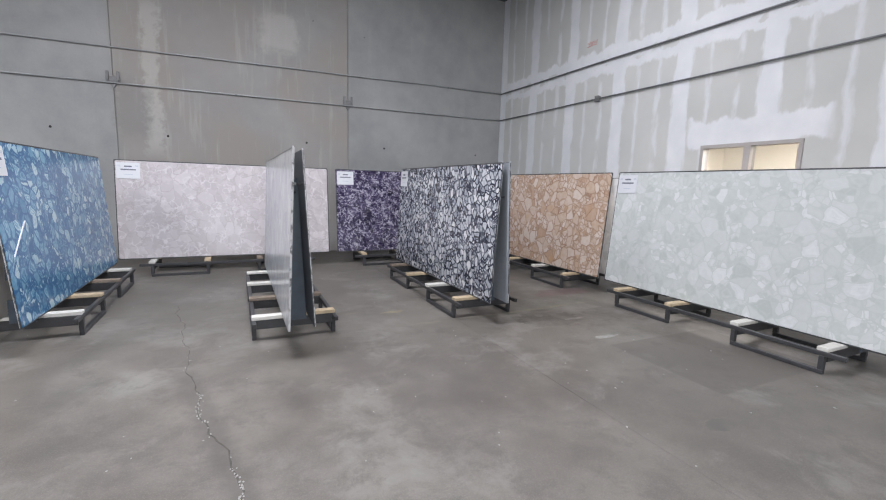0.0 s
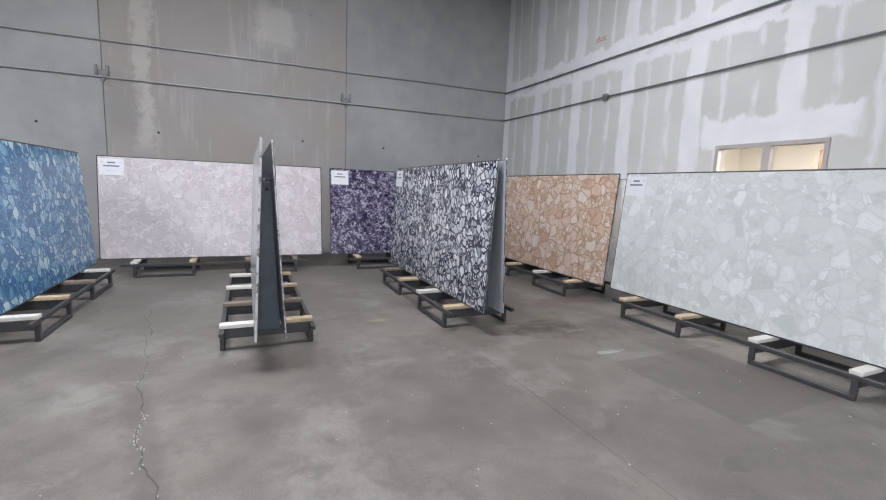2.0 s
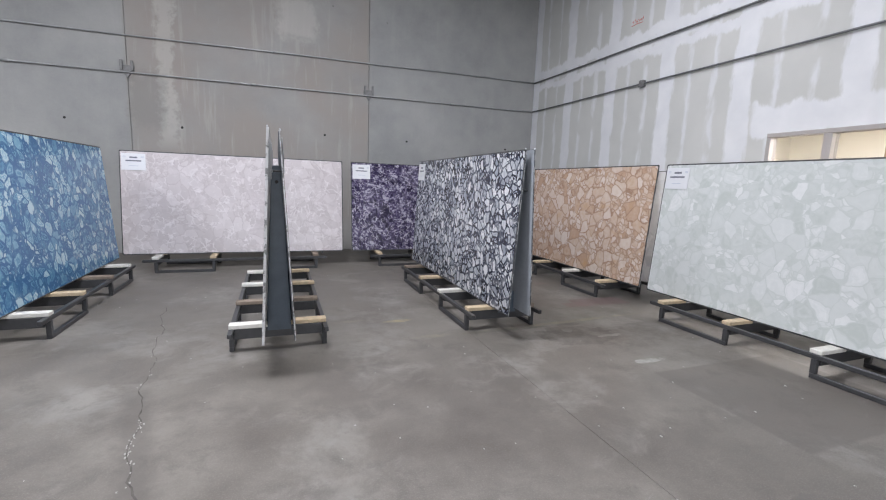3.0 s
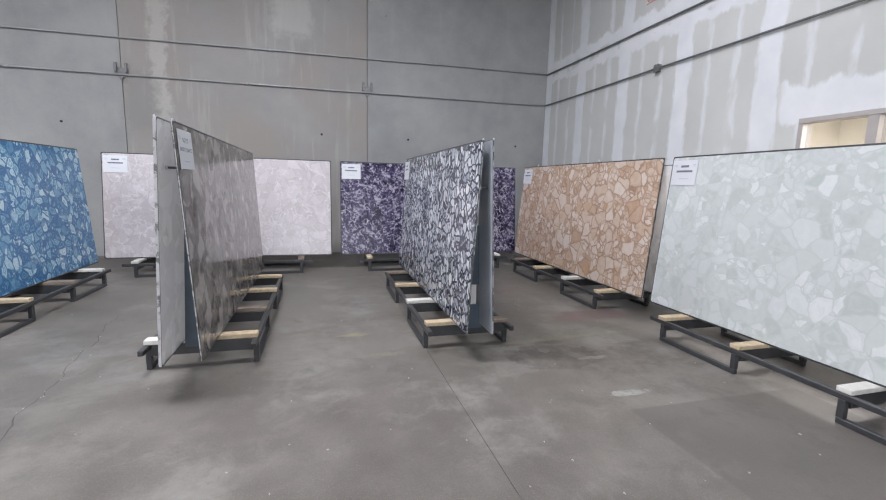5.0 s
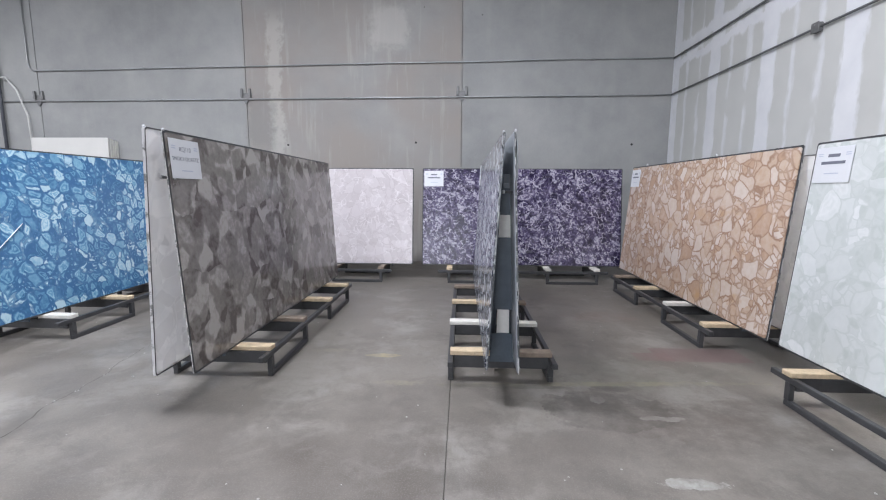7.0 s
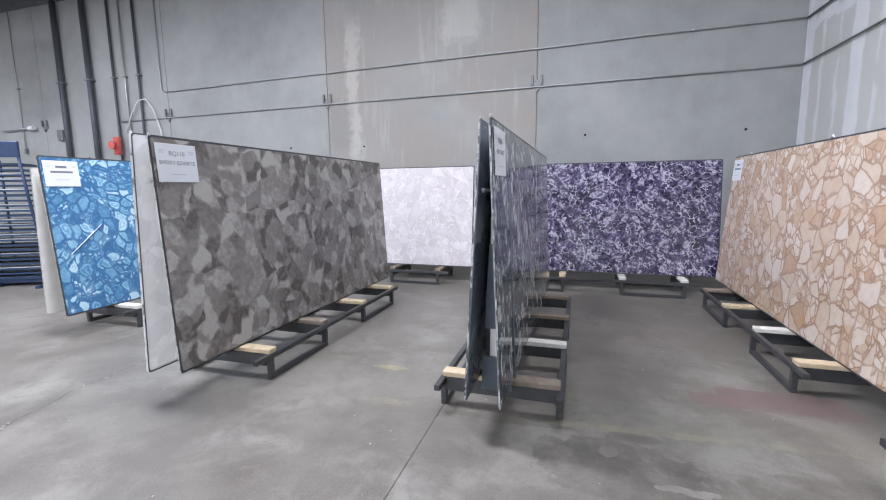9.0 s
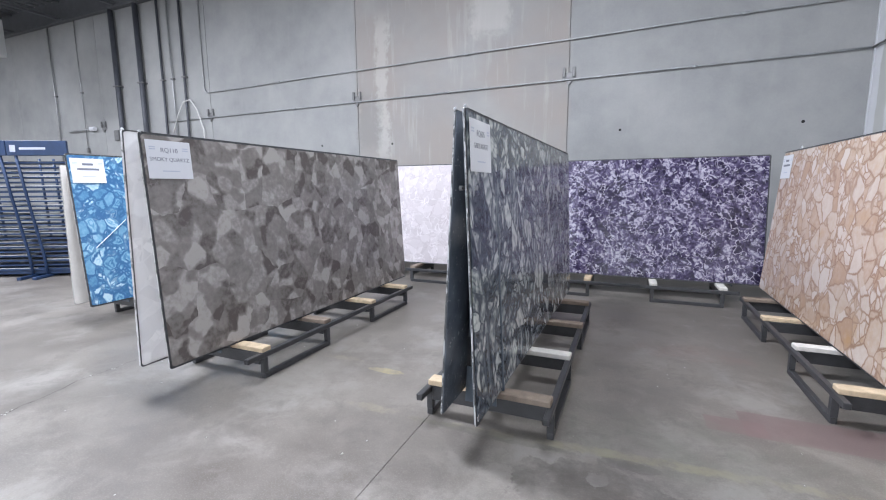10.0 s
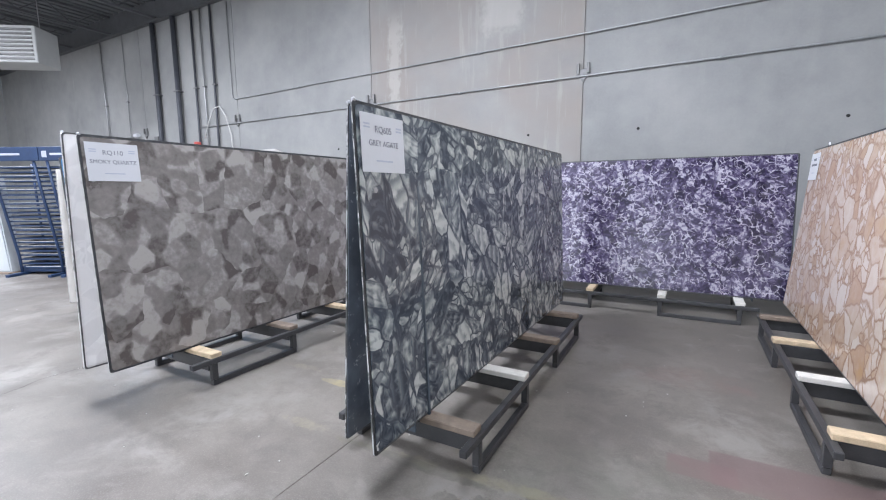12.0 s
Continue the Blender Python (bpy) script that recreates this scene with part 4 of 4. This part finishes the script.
def display_rack(m):
    """Blue steel sample rack: uprights bowed at the foot, many slats with tiles and two header boards."""
    t = thing("display_rack", "dark blue steel sample rack with many slats", "display rack", m)
    W = 0.75
    prof = [(0.16, 0.02), (0.14, 0.3), (0.07, 0.7), (-0.02, 1.2), (-0.10, 1.72)]
    for x in (-W, -0.1, 0.1, W):
        part("upright", tube([(x, y - 0.035, z) for y, z in prof], 0.02, 6), M_RACKBLUE, t)
        part("rear_post", tube([(x, 0.55, 0.02), (x, 0.5, 1.72)], 0.018, 6), M_RACKBLUE, t)
        part("foot", box((x - 0.03, -0.12, 0), (x + 0.03, 0.65, 0.04), 0.004), M_RACKBLUE, t)
    for i in range(24):
        z = 0.10 + i * 0.066
        y = np.interp(z, [p[1] for p in prof], [p[0] for p in prof])
        part("slat", box((-W, y - 0.02, z), (W, y + 0.28, z + 0.022), 0.002), M_RACKBLUE, t)
        if i % 3 != 1:
            for xa in (-W + 0.03, 0.04):
                part("sample_tile", box((xa, y + 0.0, z + 0.0225), (xa + W - 0.08, y + 0.26, z + 0.034), 0.001), random.choice((M_PORCELAIN, M_UNIT, M_PORCELAIN, M_DARKBACK)), t)
    for xa in (-W - 0.02, 0.005):
        h = part("header", box((xa, -0.16, 1.72), (xa + W + 0.015, -0.12, 1.92), 0.006), M_RACKBLUE, t)
        part("lettering_bar", box((xa + 0.17, -0.164, 1.80), (xa + 0.5, -0.1605, 1.83)), M_INKPALE, h)
        part("emblem", box((xa + 0.05, -0.164, 1.77), (xa + 0.12, -0.1605, 1.86)), M_INKPALE, h)
    part("base", box((-W - 0.02, 0.16, 0.041), (W + 0.02, 0.62, 0.14), 0.006), M_RACKBLUE, t)
    return t


display_rack(pose(-5.2, 6.25, 0, 0, 0, 27.7) @ Matrix.Scale(1.15, 4))

t = thing("wrapped_slab", "tall white slab wrapped in clear plastic film", "slab", pose(-7.28, 5.5, 0, 0, 0, 27.7))
part("film", prism([(-0.95, 0.02), (0.95, 0.02), (0.82, 1.72), (-0.85, 1.70)], 0, 0.25, 0.02), M_WRAP, t)
part("pallet", box((-1.0, -0.1, 0), (1.0, 0.35, 0.019)), M_WOODDARK, t)

t = thing("fire_valve", "red fire hose valve on a dark riser pipe", "valve", pose(-7.4, Y1 - 0.13, 2.6))
part("body", tube([(0, 0, -0.22), (0, 0, -0.1), (0, 0, 0.1), (0, 0, 0.2)], 0.09, 10), M_RED, t)
part("wheel", tube([(0, -0.16, 0.0), (0, -0.13, 0.0)], 0.1, 12), M_RED, t)
part("stem", tube([(0, -0.13, 0), (0, 0, 0)], 0.025, 8), M_BOX, t)

t = thing("heater_unit", "pale grey hanging unit heater with louvres", "heater", pose(-11.2, 8.0, 5.2, 0, 0, 35))
part("casing", box((-0.75, -0.4, -0.45), (0.75, 0.4, 0.45), 0.02), M_UNIT, t)
for i in range(8):
    part("louvre", box((-0.68, -0.43, -0.38 + i * 0.1), (0.68, -0.401, -0.33 + i * 0.1), 0.004, None), M_BOX, t)
for sx in (-0.6, 0.6):
    part("hanger", tube([(sx, 0, 0.45), (sx, 0, CEIL - 5.2)], 0.012, 6), M_CONDUIT, t)

# floor crack wandering from the open floor towards the rear wall, spalled where it is widest
rc = random.Random(5)
CRACK_Y, CRACK_X = (0.8, 2.58, 3.61, 5.11, 6.35), (0.72, 0.37, 0.10, -0.11, -0.29)


def crack_x(y):
    return float(np.interp(y, CRACK_Y, CRACK_X)) + 0.022 * math.sin(y * 7.1) + 0.012 * math.sin(y * 17.3 + 1.0)


bm = bmesh.new()
prev = None
y = 0.8
while y < 6.35:
    x = crack_x(y) + rc.uniform(-0.010, 0.010)
    w = rc.uniform(0.001, 0.0035) + (0.0035 * rc.random() if y < 4.2 else 0.0)
    cur = [bm.verts.new((x - w, y, 0.002)), bm.verts.new((x + w, y, 0.002))]
    if prev:
        bm.faces.new((prev[0], prev[1], cur[1], cur[0]))
    prev = cur
    y += rc.uniform(0.03, 0.07)
setting("floor_crack", bm, M_CRACK, "thin dark wandering crack in the concrete floor", "crack")


def chips(n, place, size):
    """Flat broken flakes lying on the floor."""
    bm = bmesh.new()
    for _ in range(n):
        cx, cy = place()
        r = size * rc.uniform(0.4, 1.3)
        k = rc.randint(4, 6)
        a0 = rc.random() * 6.28
        ring = [(cx + r * rc.uniform(0.5, 1.0) * math.cos(a0 + 6.283 * i / k), cy + 1.6 * r * rc.uniform(0.5, 1.0) * math.sin(a0 + 6.283 * i / k)) for i in range(k)]
        top = [bm.verts.new((px, py, 0.0045)) for px, py in ring]
        low = [bm.verts.new((cx + (px - cx) * 1.15, cy + (py - cy) * 1.15, 0.0005)) for px, py in ring]
        bm.faces.new(top)
        for i in range(k):
            bm.faces.new((low[i], low[(i + 1) % k], top[(i + 1) % k], top[i]))
    return bm


def by_crack():
    yy = rc.choice((rc.uniform(2.3, 2.75), rc.uniform(3.3, 3.8), rc.uniform(1.5, 5.5)))
    return crack_x(yy) + rc.gauss(0, 0.009), yy


ob = new("crack_flakes", mesh_of("crack_flakes", chips(110, by_crack, 0.005), M_CHIP))
tagged(ob, "pale broken concrete flakes lying along the floor crack", "flakes", kind="stuff")
ob = new("floor_debris", mesh_of("floor_debris", chips(90, lambda: (rc.uniform(-1.5, 5.0), rc.uniform(1.6, 7.5)), 0.006), M_CHIP))
tagged(ob, "small pale scraps and grit scattered on the concrete floor", "debris", kind="stuff")
